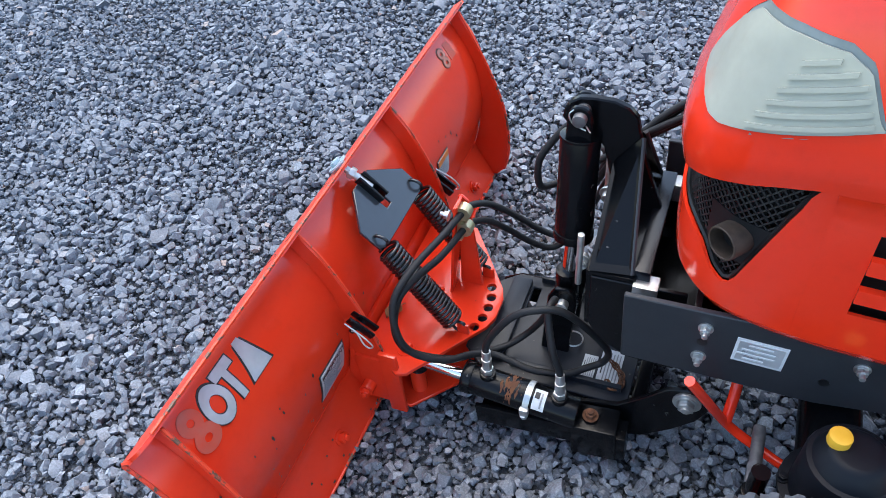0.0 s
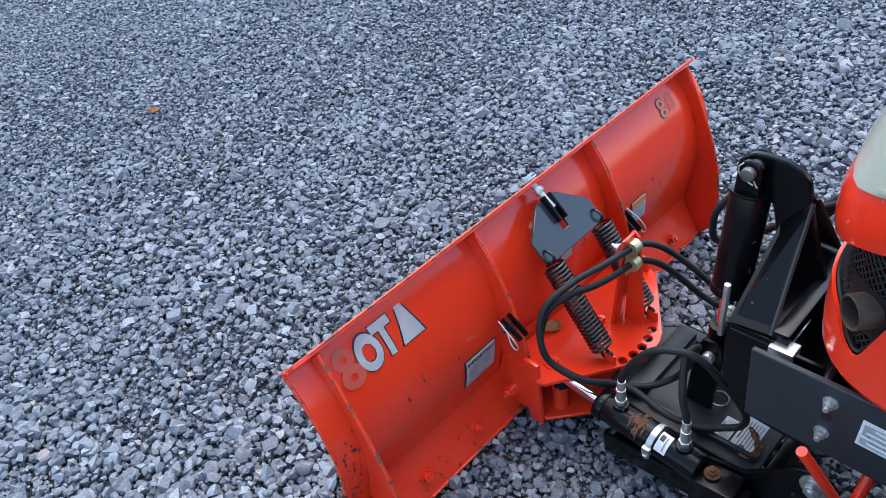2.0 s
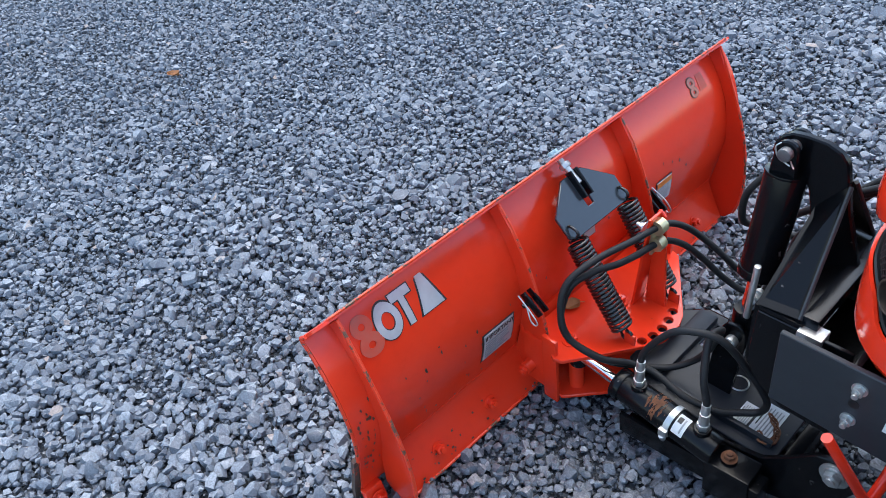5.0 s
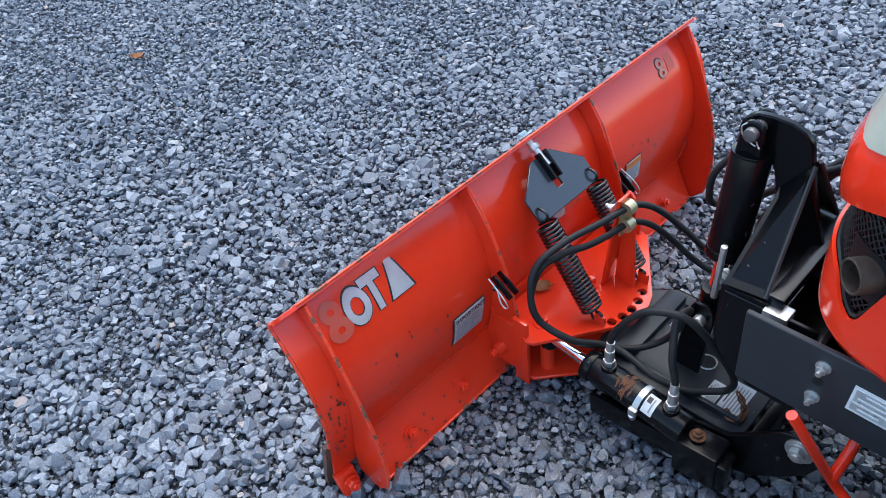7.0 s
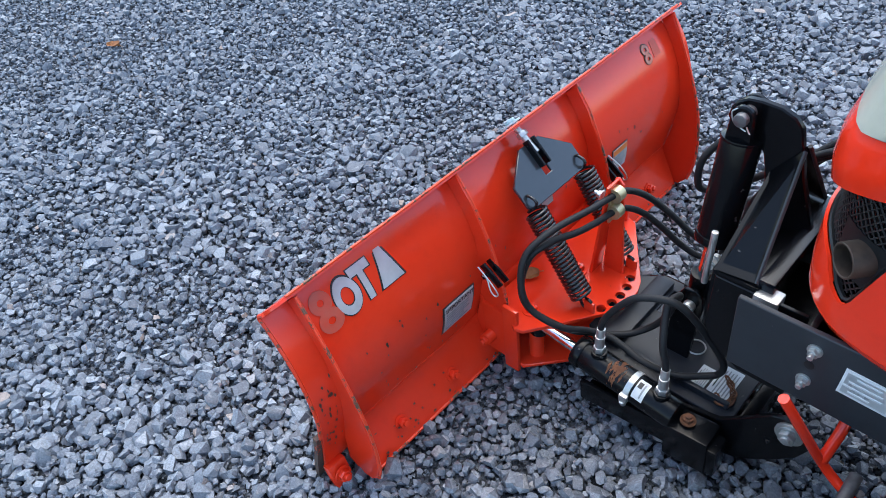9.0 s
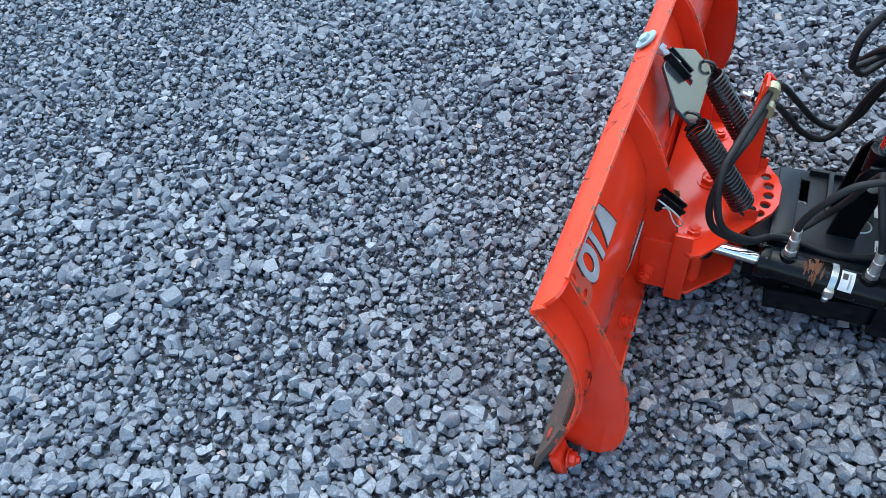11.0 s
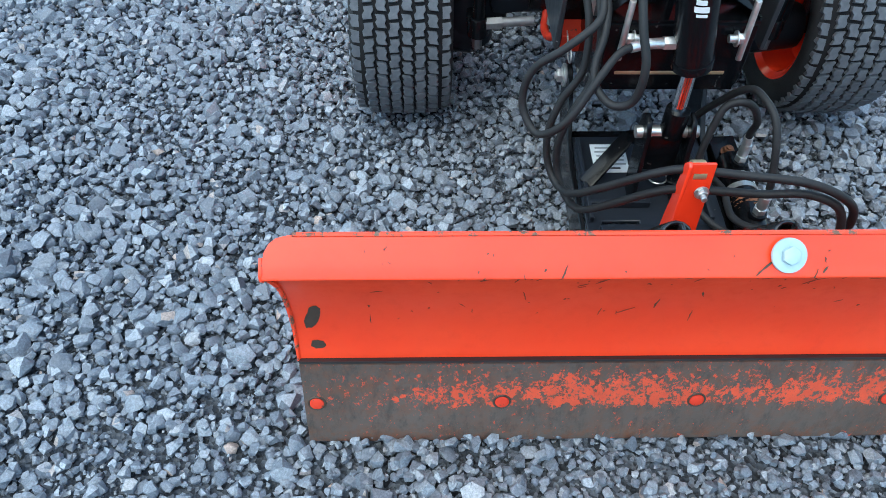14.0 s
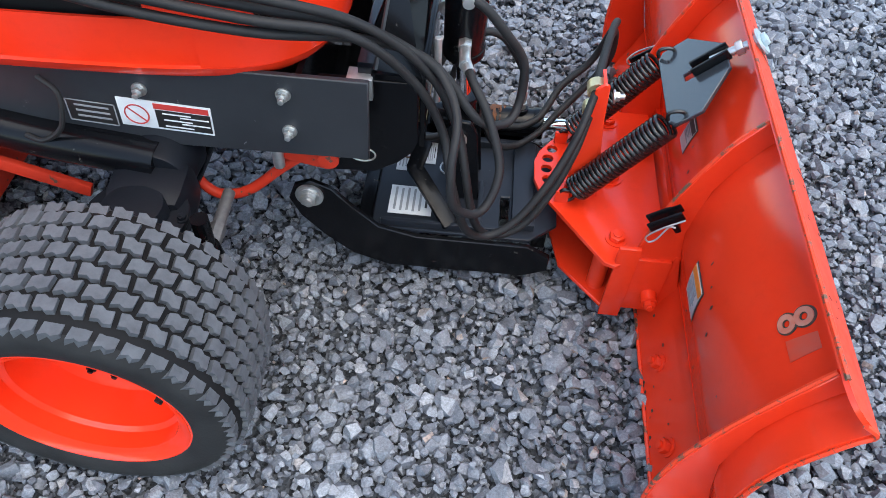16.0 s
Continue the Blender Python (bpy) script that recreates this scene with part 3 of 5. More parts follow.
# dark rub marks in columns on the back
bm = bmesh.new()
for k in range(70):
    y, z, h, w = marks.choice((marks.uniform(-0.66, 0.66), marks.uniform(0.70, 0.75), marks.uniform(0.25, 0.66))), marks.uniform(0.13, 0.40), marks.uniform(0.004, 0.014), marks.uniform(0.0012, 0.003)
    strip(bm, [[(back_x(z + h * (j / 4 - 0.5)) - 0.0008, y + q * w * (1.1 - abs(j / 4 - 0.5) * 1.6) + marks.gauss(0, 0.0006), z + h * (j / 4 - 0.5)) for q in (-1, 1)] for j in range(5)], 0.0004)
for k in range(60):
    y, t, h, w = marks.uniform(-0.66, 0.66), marks.random() ** 1.6, marks.uniform(0.002, 0.006), marks.uniform(0.0015, 0.005)
    row = []
    for j in range(4):
        q = min(max(t + h / 0.09 * (j / 3 - 0.5), 0.0), 1.0)
        row.append([Vector((-0.0955 + 0.040 * q - 0.0058, y + e * w * marks.uniform(0.5, 1.2), 0.018 + 0.080 * q + 0.0029)) for e in (-1, 1)])
    strip(bm, row, 0.0004)
tagged(part("scuffing", bm, BARE, moldboard, "small dark scuffs in the paint"), kind="stuff")

END_RIB = [(-0.02, 0.585), (-0.052, 0.52), (-0.088, 0.44), (-0.118, 0.36), (-0.138, 0.29), (-0.149, 0.22), (-0.152, 0.15), (-0.146, 0.085), (-0.132, 0.038), (-0.108, 0.012), (-0.07, 0.006), (-0.03, 0.03), (-0.040, 0.13), (-0.060, 0.21), (-0.075, 0.30), (-0.060, 0.42), (-0.035, 0.48), (-0.006, 0.53), (0.012, 0.555)]
MID_RIB = [(-0.02, 0.588), (-0.060, 0.53), (-0.092, 0.46), (-0.118, 0.39), (-0.137, 0.31), (-0.150, 0.24), (-0.155, 0.16), (-0.14, 0.09), (-0.10, 0.05), (-0.05, 0.06), (-0.042, 0.13), (-0.060, 0.21), (-0.075, 0.30), (-0.060, 0.42), (-0.035, 0.48), (-0.006, 0.53), (0.012, 0.555)]
for y in (-0.695, 0.695):
    rib = part("end_rib", upright(END_RIB, y, 0.009), RED, blade)
    worn_line([(x - 0.001, y, z) for x, z in END_RIB[:9]], 0.0040, rib)
for y in (-0.228, 0.228):
    rib = part("rib", upright(MID_RIB, y, 0.010), RED, blade)
    worn_line([(x - 0.0005, y, z) for x, z in MID_RIB[:9]], 0.0034, rib)
    s = 1 if y > 0 else -1
    bm = bmesh.new()
    rod(bm, (-0.10, y + s * 0.035, 0.11), (-0.10, y - s * 0.04, 0.11), 0.017, sides=16, bevel=0.003)
    hexbolt(bm, (-0.10, y + s * 0.035, 0.11), (0, s, 0), 0.013, 0.01, 0.006)
    part("hinge_pin", bm, RED, rib)
for y in (-0.74, 0.74):
    bm = bmesh.new()
    hexbolt(bm, (-0.052, y, 0.030), (-0.95, 0, 0.2), 0.016, 0.014, 0.008)
    box(bm, (-0.034, y, 0.022), (0.026, 0.052, 0.075), (0, 14, 0), 0.006)
    part("corner_bolt", bm, [RED, ZINC], blade)

# black catch with a hairpin on each middle rib
for y in (-0.238, 0.238):
    s = 1 if y > 0 else -1
    bm = bmesh.new()
    box(bm, (-0.128, y - s * 0.006, 0.352), (0.068, 0.006, 0.021), (0, -38, 0), 0.002)
    box(bm, (-0.128, y + s * 0.016, 0.352), (0.068, 0.006, 0.021), (0, -38, 0), 0.002)
    box(bm, (-0.104, y + s * 0.005, 0.334), (0.012, 0.024, 0.021), (0, -38, 0), 0.002)
    catch = part("catch", bm, BLACK, blade, "black steel catch")
    bm = bmesh.new()
    loop = smooth_path([(-0.10, y + s * 0.030, 0.375), (-0.14, y + s * 0.034, 0.350), (-0.160, y + s * 0.034, 0.325), (-0.152, y + s * 0.034, 0.312), (-0.140, y + s * 0.036, 0.325), (-0.125, y + s * 0.03, 0.352), (-0.112, y + s * 0.03, 0.353)], 6)
    sweep(bm, loop, 0.0018, 6)
    part("hairpin", bm, ZINC, catch)

# spring plate with its draw bolt through the lip
def on_plate(s, y, out=0.0):
    return Vector((-0.037 - 0.7071 * s - 0.7071 * out, y, 0.543 - 0.7071 * s + 0.7071 * out))


PLATE_TURN = Matrix(((0, -0.7071, -0.7071, -0.037), (1, 0, 0, 0), (0, -0.7071, 0.7071, 0.543), (0, 0, 0, 1)))
bm = join(bmesh.new(), slab([(-0.036, 0), (0.036, 0), (0.112, 0.066), (0.112, 0.124), (0.095, 0.134), (-0.095, 0.134), (-0.112, 0.124), (-0.112, 0.066)], 0.009, [[(-0.011, 0.05), (0.011, 0.05), (0.011, 0.088), (-0.011, 0.088)]], 0.0015), PLATE_TURN)
plate = part("spring_plate", bm, PLATE_GREY, blade, "slate grey hexagonal plate")
bm = bmesh.new()
for y in (-0.011, 0.011):
    c = on_plate(0.030, y, 0.016)
    box(bm, c, (0.074, 0.006, 0.022), (0, -45, 0), 0.0015)
part("clevis", bm, BLACK, plate)
bm = bmesh.new()
rod(bm, (0.006, 0, 0.588), on_plate(0.03, 0, 0.016), 0.008, sides=14)
for k in range(9):
    c = Vector((0.014, 0, 0.592)).lerp(on_plate(0.03, 0, 0.016), 0.28 + 0.05 * k)
    d = (on_plate(0.03, 0, 0.016) - Vector((0.014, 0, 0.592))).normalized()
    rod(bm, c, c + d * 0.0016, 0.0092, sides=14)
d = (on_plate(0.03, 0, 0.016) - Vector((0.014, 0, 0.592))).normalized()
rod(bm, Vector((0.006, 0, 0.585)), Vector((0.006, 0, 0.585)) + d * 0.015, 0.0155, sides=6, bevel=0.002)
mid_nut = Vector((0.006, 0, 0.588)).lerp(on_plate(0.03, 0, 0.016), 0.34)
rod(bm, mid_nut, mid_nut + d * 0.014, 0.0150, sides=6, bevel=0.002)
part("draw_bolt", bm, ZINC, plate, "bright threaded bolt with hex nut")
bm = bmesh.new()
n = Vector((0.69, 0, 0.72))
at = Vector((0.0065, 0.0, 0.5825))
rod(bm, at, at + n * 0.004, 0.026, 0.0255, 32)
rod(bm, at + n * 0.004, at + n * 0.013, 0.014, sides=6, bevel=0.002)
part("disc_washer", bm, DISC_WHITE, blade, "pale round washer and bolt head on the lip")


def coil(a, b, r, wire, turns):
    """A close-wound extension spring with a hook at each end."""
    a, b = Vector(a), Vector(b)
    d = (b - a).normalized()
    u = d.cross(Vector((0, 1, 0))).normalized()
    v = d.cross(u)
    lead, long = 0.036, (b - a).length
    body = [a + d * (lead + (long - 2 * lead) * k / (turns * 14)) + (u * math.cos(2 * math.pi * k / 14) + v * math.sin(2 * math.pi * k / 14)) * r for k in range(turns * 14 + 1)]
    bm = sweep(bmesh.new(), body, wire, 6)
    hooks = []
    for end, way in ((a, d), (b, -d)):
        start = end + way * lead
        pts = smooth_path([start + u * r, start + u * r * 0.5 - way * 0.006, start - way * 0.012 + u * 0.012, end + u * 0.014 + way * 0.006, end - way * 0.006, end - u * 0.016 + way * 0.006, end - u * 0.017 + way * 0.018, end - u * 0.007 + way * 0.026], 5)
        hooks.append(sweep(bmesh.new(), pts, wire * 0.95, 7))
    return bm, hooks


for a, b in (((-0.118, 0.097, 0.478), (-0.295, 0.097, 0.219)), ((-0.118, -0.097, 0.478), (-0.295, -0.089, 0.219))):
    bm, hooks = coil(a, b, 0.0260, 0.0041, 23)
    spring = part("spring", bm, SPRING_BLACK, blade, "black close-wound extension spring", smooth=60)
    for h in hooks:
        part("hook", h, SPRING_BLACK, spring, smooth=60)

# swivel bracket: top and bottom plates, side bars, tube and bolts
TOP = [(-0.085, -0.228), (-0.150, -0.232), (-0.190, -0.254), (-0.212, -0.246), (-0.345, -0.062), (-0.357, -0.028), (-0.357, 0.032), (-0.345, 0.066), (-0.212, 0.248), (-0.190, 0.256), (-0.150, 0.232), (-0.085, 0.228)]
holes = [ring_of(-0.160 - 0.170 * math.cos(radians(a)), 0.008 + 0.170 * math.sin(radians(a)), 0.012) for a in (-22.6, -11.3, 0, 11.3, 22.6)]
bracket = part("swivel_plate", join(bmesh.new(), slab(TOP, 0.011, holes, 0.0015), pose(0, 0, 0.197)), RED, blade, "orange plate with an arc of pin holes")
LOW = [(-0.07, -0.215), (-0.19, -0.24), (-0.28, -0.14), (-0.31, 0.0), (-0.29, 0.14), (-0.20, 0.24), (-0.07, 0.215)]
part("lower_plate", join(bmesh.new(), slab(LOW, 0.011), pose(0, 0, 0.045)), RED, blade)
for s in (-1, 1):
    bm = bmesh.new()
    box(bm, (-0.169, s * 0.242, 0.142), (0.044, 0.012, 0.225), (0, 0, 0), 0.003)
    part("side_bar", bm, RED, blade)
    bm = bmesh.new()
    box(bm, (-0.115, s * 0.236, 0.135), (0.075, 0.010, 0.165), (0, 0, 0), 0.003)
    part("side_web", bm, RED, blade)
    bm = bmesh.new()
    rod(bm, (-0.20, s * 0.18, 0.055), (-0.20, s * 0.18, 0.198), 0.02, sides=20)
    part("post", bm, RED, blade)
    bm = bmesh.new()
    hexbolt(bm, (-0.185, s * 0.182, 0.208), (0, 0, 1), 0.017, 0.012, 0.004)
    part("bolt", bm, RED, bracket)
    bm = bmesh.new()
    box(bm, (-0.299, 0.004 + s * 0.093, 0.223), (0.030, 0.008, 0.034), (0, 0, 0), 0.003)
    part("spring_lug", bm, RED, bracket)
bm = bmesh.new()
hexbolt(bm, (-0.19, 0.0, 0.208), (0, 0, 1), 0.022, 0.016, 0.004)
part("pivot_bolt", bm, RED, bracket)
bm = bmesh.new()
rod(bm, (-0.19, 0, 0.055), (-0.19, 0, 0.198), 0.035)
part("pivot_tube", bm, RED, blade)
bm = bmesh.new()
box(bm, (-0.08, 0, 0.14), (0.012, 0.47, 0.18), (0, 8, 0), 0.003)
part("back_web", bm, RED, blade)

# upright hose holder
bm = bmesh.new()
box(bm, (-0.243, -0.038, 0.353), (0.007, 0.050, 0.300), (0, -7, 0), 0.002)
join(bm, upright([(-0.235, 0.206), (-0.295, 0.206), (-0.277, 0.49), (-0.262, 0.505), (-0.252, 0.50)], -0.060, 0.007))
holder = part("hose_holder", bm, RED, blade, "upright orange bracket for the hoses")
for z in (0.474, 0.424):
    bm = bmesh.new()
    sub = bmesh.new()
    bmesh.ops.create_cone(sub, cap_ends=True, segments=14, radius1=0.019, radius2=0.019, depth=0.024)
    join(bm, sub, pose(-0.272, -0.038, z, 90, 0, 0))
    box(bm, (-0.262, -0.036, z - 0.022), (0.006, 0.026, 0.024), (0, 0, 0), 0.001)
    part("hose_clip", bm, BRASS, holder, "zinc yellow hose clip")
bm = bmesh.new()
hexbolt(bm, (-0.236, -0.034, 0.455), (1, 0, 0.1), 0.010, 0.009, 0.010)
part("nut", bm, ZINC, holder)


# stickers on the back of the blade
def sticker(low, high, z0, z1, out, rows=5, cols=4):
    """A thin patch on the back sheet; low and high are its y ends at z0 and z1."""
    grid = []
    for i in range(rows + 1):
        t = i / rows
        z = z0 + (z1 - z0) * t
        a, b = low[0] + (high[0] - low[0]) * t, low[1] + (high[1] - low[1]) * t
        grid.append([(back_x(z) - out, min(a, b) + abs(b - a) * j / cols, z) for j in range(cols + 1)])
    return strip(bmesh.new(), grid, 0.0012)


def rounded_mark(y0, z0, ry, rz, hole, out):
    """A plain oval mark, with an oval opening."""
    bm = bmesh.new()
    n = 28
    ring = []
    for r in (1.0, hole):
        ring.append([bm.verts.new((back_x(z0 + r * rz * math.sin(2 * math.pi * k / n)) - out, y0 + r * ry * math.cos(2 * math.pi * k / n), z0 + r * rz * math.sin(2 * math.pi * k / n))) for k in range(n)])
    for k in range(n):
        bm.faces.new((ring[0][k], ring[0][(k + 1) % n], ring[1][(k + 1) % n], ring[1][k]))
    got = bmesh.ops.extrude_face_region(bm, geom=bm.faces[:])
    bmesh.ops.translate(bm, verts=[v for v in got["geom"] if isinstance(v, bmesh.types.BMVert)], vec=(-0.0012, 0, 0))
    return bm


part("maker_mark", rounded_mark(0.586, 0.498, 0.034, 0.040, 0.42, 0.0018), INK, moldboard, "silver maker's mark with dark outline")
part("mark_shape", rounded_mark(0.586, 0.498, 0.0315, 0.037, 0.5, 0.0032), SILVER, blade)
part("mark_shape", rounded_mark(0.642, 0.480, 0.030, 0.024, 0.30, 0.0025), FADED, blade, "worn faded mark")
part("mark_shape", rounded_mark(0.645, 0.518, 0.026, 0.021, 0.30, 0.0025), FADED, blade, "worn faded mark")
for lo, hi, z0, z1, o in (((0.545, 0.524), (0.545, 0.524), 0.461, 0.522, 0.0018), ((0.564, 0.504), (0.564, 0.504), 0.517, 0.538, 0.0018), ((0.510, 0.436), (0.485, 0.461), 0.460, 0.538, 0.0018)):
    part("mark_outline", sticker(lo, hi, z0, z1, o), INK, blade)
for lo, hi, z0, z1, o in (((0.542, 0.527), (0.542, 0.527), 0.463, 0.522, 0.0032), ((0.561, 0.507), (0.561, 0.507), 0.520, 0.536, 0.0033), ((0.505, 0.442), (0.482, 0.465), 0.463, 0.536, 0.0032)):
    part("mark_shape", sticker(lo, hi, z0, z1, o), SILVER, blade)
for z in (0.500, 0.523):
    part("mark_outline", rounded_mark(-0.568, z, 0.0180, 0.0142, 0.28, 0.0016), BARE, blade)
    part("mark_shape", rounded_mark(-0.568, z, 0.0155, 0.0120, 0.45, 0.0030), FADED_PALE, blade, "worn pale mark")
part("mark_shape", sticker((-0.594, -0.628), (-0.598, -0.625), 0.493, 0.533, 0.0025), FADED, blade, "worn faded mark")


def notice(y0, y1, z0, z1, head, parent, lines=7):
    """A printed notice: dark border, pale sheet, heading band and rows of fine print as bars."""
    sheet = part("notice", sticker((y0, y1), (y0, y1), z0, z1, 0.0016), INK, parent, "white printed notice with dark border")
    w, h = y1 - y0, z1 - z0
    part("sheet", sticker((y0 + 0.04 * w, y1 - 0.04 * w), (y0 + 0.04 * w, y1 - 0.04 * w), z0 + 0.04 * h, z1 - 0.04 * h, 0.0029), PALE, parent)
    part("heading", sticker((y0 + 0.05 * w, y1 - 0.05 * w), (y0 + 0.05 * w, y1 - 0.05 * w), z1 - 0.25 * h, z1 - 0.06 * h, 0.0040), head, parent)
    for k in range(lines):
        z = z1 - (0.33 + 0.085 * k) * h
        cut = random.uniform(0.1, 0.35)
        part("print_line", sticker((y0 + cut * w, y1 - 0.1 * w), (y0 + cut * w, y1 - 0.1 * w), z - 0.018 * h, z + 0.018 * h, 0.0040, 1), GREY_INK, parent)
    return sheet


def words(text, size, m, mat, parent, name="lettering"):
    """Raised-by-a-hair lettering as a mesh; m is its pose in plan units."""
    c = bpy.data.curves.new(name, "FONT")
    c.body, c.size, c.align_x, c.align_y, c.extrude = text, size, "CENTER", "CENTER", 0.0004
    ob = bpy.data.objects.new(name, c)
    scene.collection.objects.link(ob)
    bpy.context.view_layer.update()
    me = bpy.data.meshes.new_from_object(ob.evaluated_get(bpy.context.evaluated_depsgraph_get()))
    bpy.data.objects.remove(ob)
    bm = bmesh.new()
    bm.from_mesh(me)
    bpy.data.meshes.remove(me)
    bmesh.ops.transform(bm, matrix=m, verts=bm.verts)
    return part(name, bm, mat, parent, smooth=0)


notice(0.263, 0.374, 0.198, 0.304, PALE, blade)
z = 0.289
words("IMPORTANT", 0.0178, Matrix(((0, 0, -1, back_x(z) - 0.0062), (-1, 0, 0, 0.3185), (0, 1, 0, z), (0, 0, 0, 1))), INK, blade)
notice(-0.405, -0.330, 0.255, 0.340, ORANGE_INK, blade)
notice(-0.058, -0.010, 0.345, 0.410, INK, blade, 4)


# ---- push frame between blade and tractor ----
YC = -0.015  # the tractor's middle line
frame_arm = thing("push_frame", "glossy black steel push frame between plough blade and tractor", "push frame", (-0.55, YC, 0))
ARM = [(-0.865, 0.235), (-0.850, 0.275), (-0.815, 0.290), (-0.775, 0.272), (-0.735, 0.225), (-0.68, 0.170), (-0.60, 0.148), (-0.36, 0.148), (-0.31, 0.120), (-0.31, 0.075), (-0.36, 0.050), (-0.66, 0.045), (-0.74, 0.075), (-0.80, 0.130), (-0.845, 0.185)]
for y in (0.155, -0.172):
    s = 1 if y > 0 else -1
    arm = part("side_arm", upright(ARM, y, 0.012), BLACK, frame_arm)
    bm = bmesh.new()
    rod(bm, (-0.82, y + s * 0.006, 0.252), (-0.82, y + s * 0.012, 0.252), 0.029, sides=28, bevel=0.001)
    hexbolt(bm, (-0.82, y + s * 0.012, 0.252), (0, s, 0), 0.018, 0.012, 0.005, 1.2)
    part("pivot_bolt", bm, ZINC, arm, "zinc plated pivot bolt with washer")
DECK = [(-0.30, -0.115), (-0.36, -0.165), (-0.70, -0.165), (-0.70, 0.148), (-0.36, 0.148), (-0.30, 0.095)]
slot = [(-0.425, -0.13), (-0.405, -0.13), (-0.405, -0.045), (-0.425, -0.045)]
part("deck_plate", join(bmesh.new(), slab(DECK, 0.010, [slot]), pose(0, 0, 0.148)), DECK_BLACK, frame_arm)
bm = bmesh.new()
box(bm, (-0.375, -0.01, 0.167), (0.050, 0.26, 0.02), (0, 0, 0), 0.004)
box(bm, (-0.470, -0.085, 0.166), (0.012, 0.14, 0.02), (0, 0, 0), 0.003)
box(bm, (-0.55, 0.115, 0.166), (0.26, 0.012, 0.02), (0, 0, 0), 0.003)
box(bm, (-0.55, -0.154, 0.166), (0.26, 0.010, 0.02), (0, 0, 0), 0.003)
part("deck_rib", bm, DECK_BLACK, frame_arm)
bm = bmesh.new()
elbow = [Vector(q) for q in ((-0.532, -0.150, 0.172), (-0.618, -0.052, 0.232), (-0.606, 0.010, 0.246))]
for la, lb in zip(elbow, elbow[1:]):
    sub = bmesh.new()
    bmesh.ops.create_cube(sub, size=1)
    bmesh.ops.scale(sub, verts=sub.verts, vec=(0.036, 0.012, (lb - la).length + 0.012))
    bevelled(sub, 0.003)
    way = (lb - la).normalized()
    flat = way.cross(Vector((0, 0, 1))).normalized()
    turn = Matrix((flat, way.cross(flat), way)).transposed().to_4x4()
    join(bm, sub, Matrix.Translation((la + lb) / 2) @ turn)
part("latch_bar", bm, BLACK, frame_arm, "bent flat black latch bar")
bm = bmesh.new()
box(bm, (-0.72, YC, 0.10), (0.03, 0.30, 0.09), (0, 0, 0), 0.004)
part("cross_tube", bm, BLACK, frame_arm)
bm = bmesh.new()
box(bm, (-0.33, YC, 0.10), (0.03, 0.18, 0.07), (0, 0, 0), 0.004)
part("cross_tube", bm, BLACK, frame_arm)
for y in (0.04, -0.055):
    bm = upright([(-0.540, 0.155), (-0.555, 0.335), (-0.550, 0.366), (-0.534, 0.380), (-0.506, 0.376), (-0.490, 0.345), (-0.474, 0.155)], y, 0.011)
    part("lift_lug", bm, BLACK, frame_arm)
bm = bmesh.new()
rod(bm, (-0.525, 0.062, 0.335), (-0.525, -0.075, 0.335), 0.014, sides=16, bevel=0.003)
part("lift_pin", bm, ZINC, frame_arm)
bm = bmesh.new()
box(bm, (-0.525, -0.008, 0.285), (0.034, 0.07, 0.10), (0, 0, 0), 0.006)
part("lift_block", bm, BLACK, frame_arm)
for x, y, sx, sy, tilt in ((-0.622, -0.082, 0.095, 0.084, 0), (-0.596, 0.074, 0.032, 0.072, 0), (-0.643, 0.058, 0.050, 0.096, 0)):
    bm = bmesh.new()
    box(bm, (x, y, 0.1595), (sx, sy, 0.002), (0, 0, tilt), 0.0005)
    card = part("notice", bm, WHITE, frame_arm, "white printed notice")
    for k in range(6):
        bm = bmesh.new()
        box(bm, (x + sx * (0.36 - 0.145 * k), y + 0.03 * sy * (k % 2), 0.1608), (sx * 0.055, sy * (0.8 if k else 0.5), 0.001), (0, 0, 0), 0)
        part("print_line", bm, INK if k == 0 else GREY_INK, card)
bm = bmesh.new()
ring = [Vector((-0.545 + 0.022 * math.cos(a), 0.015 + 0.022 * math.sin(a), 0.175)) for a in np.linspace(0, 2 * math.pi, 25)]
sweep(bm, ring, 0.002, 6)
part("pin_ring", bm, ZINC, frame_arm)

# chain on the deck, rusty links
chain = thing("safety_chain", "short rusty chain lying on the push frame", "chain", (-0.66, 0.09, 0.16))
pts = smooth_path([(-0.642, 0.048, 0.170), (-0.660, 0.062, 0.168), (-0.676, 0.084, 0.168), (-0.676, 0.110, 0.168), (-0.656, 0.118, 0.168), (-0.646, 0.106, 0.168)], 2)
for k, (a, b) in enumerate(zip(pts, pts[1:])):
    c, d = (a + b) / 2, (b - a).normalized()
    side = d.cross(Vector((0, 0, 1))) if k % 2 else Vector((0, 0, 1)) * 0.6 + d.cross(Vector((0, 0, 1))) * 0.8
    link = [c + d * 0.011 * math.cos(t) + side * 0.0065 * math.sin(t) for t in np.linspace(0, 2 * math.pi, 13)]
    part("link", sweep(bmesh.new(), link, 0.0022, 6), RUST, chain)

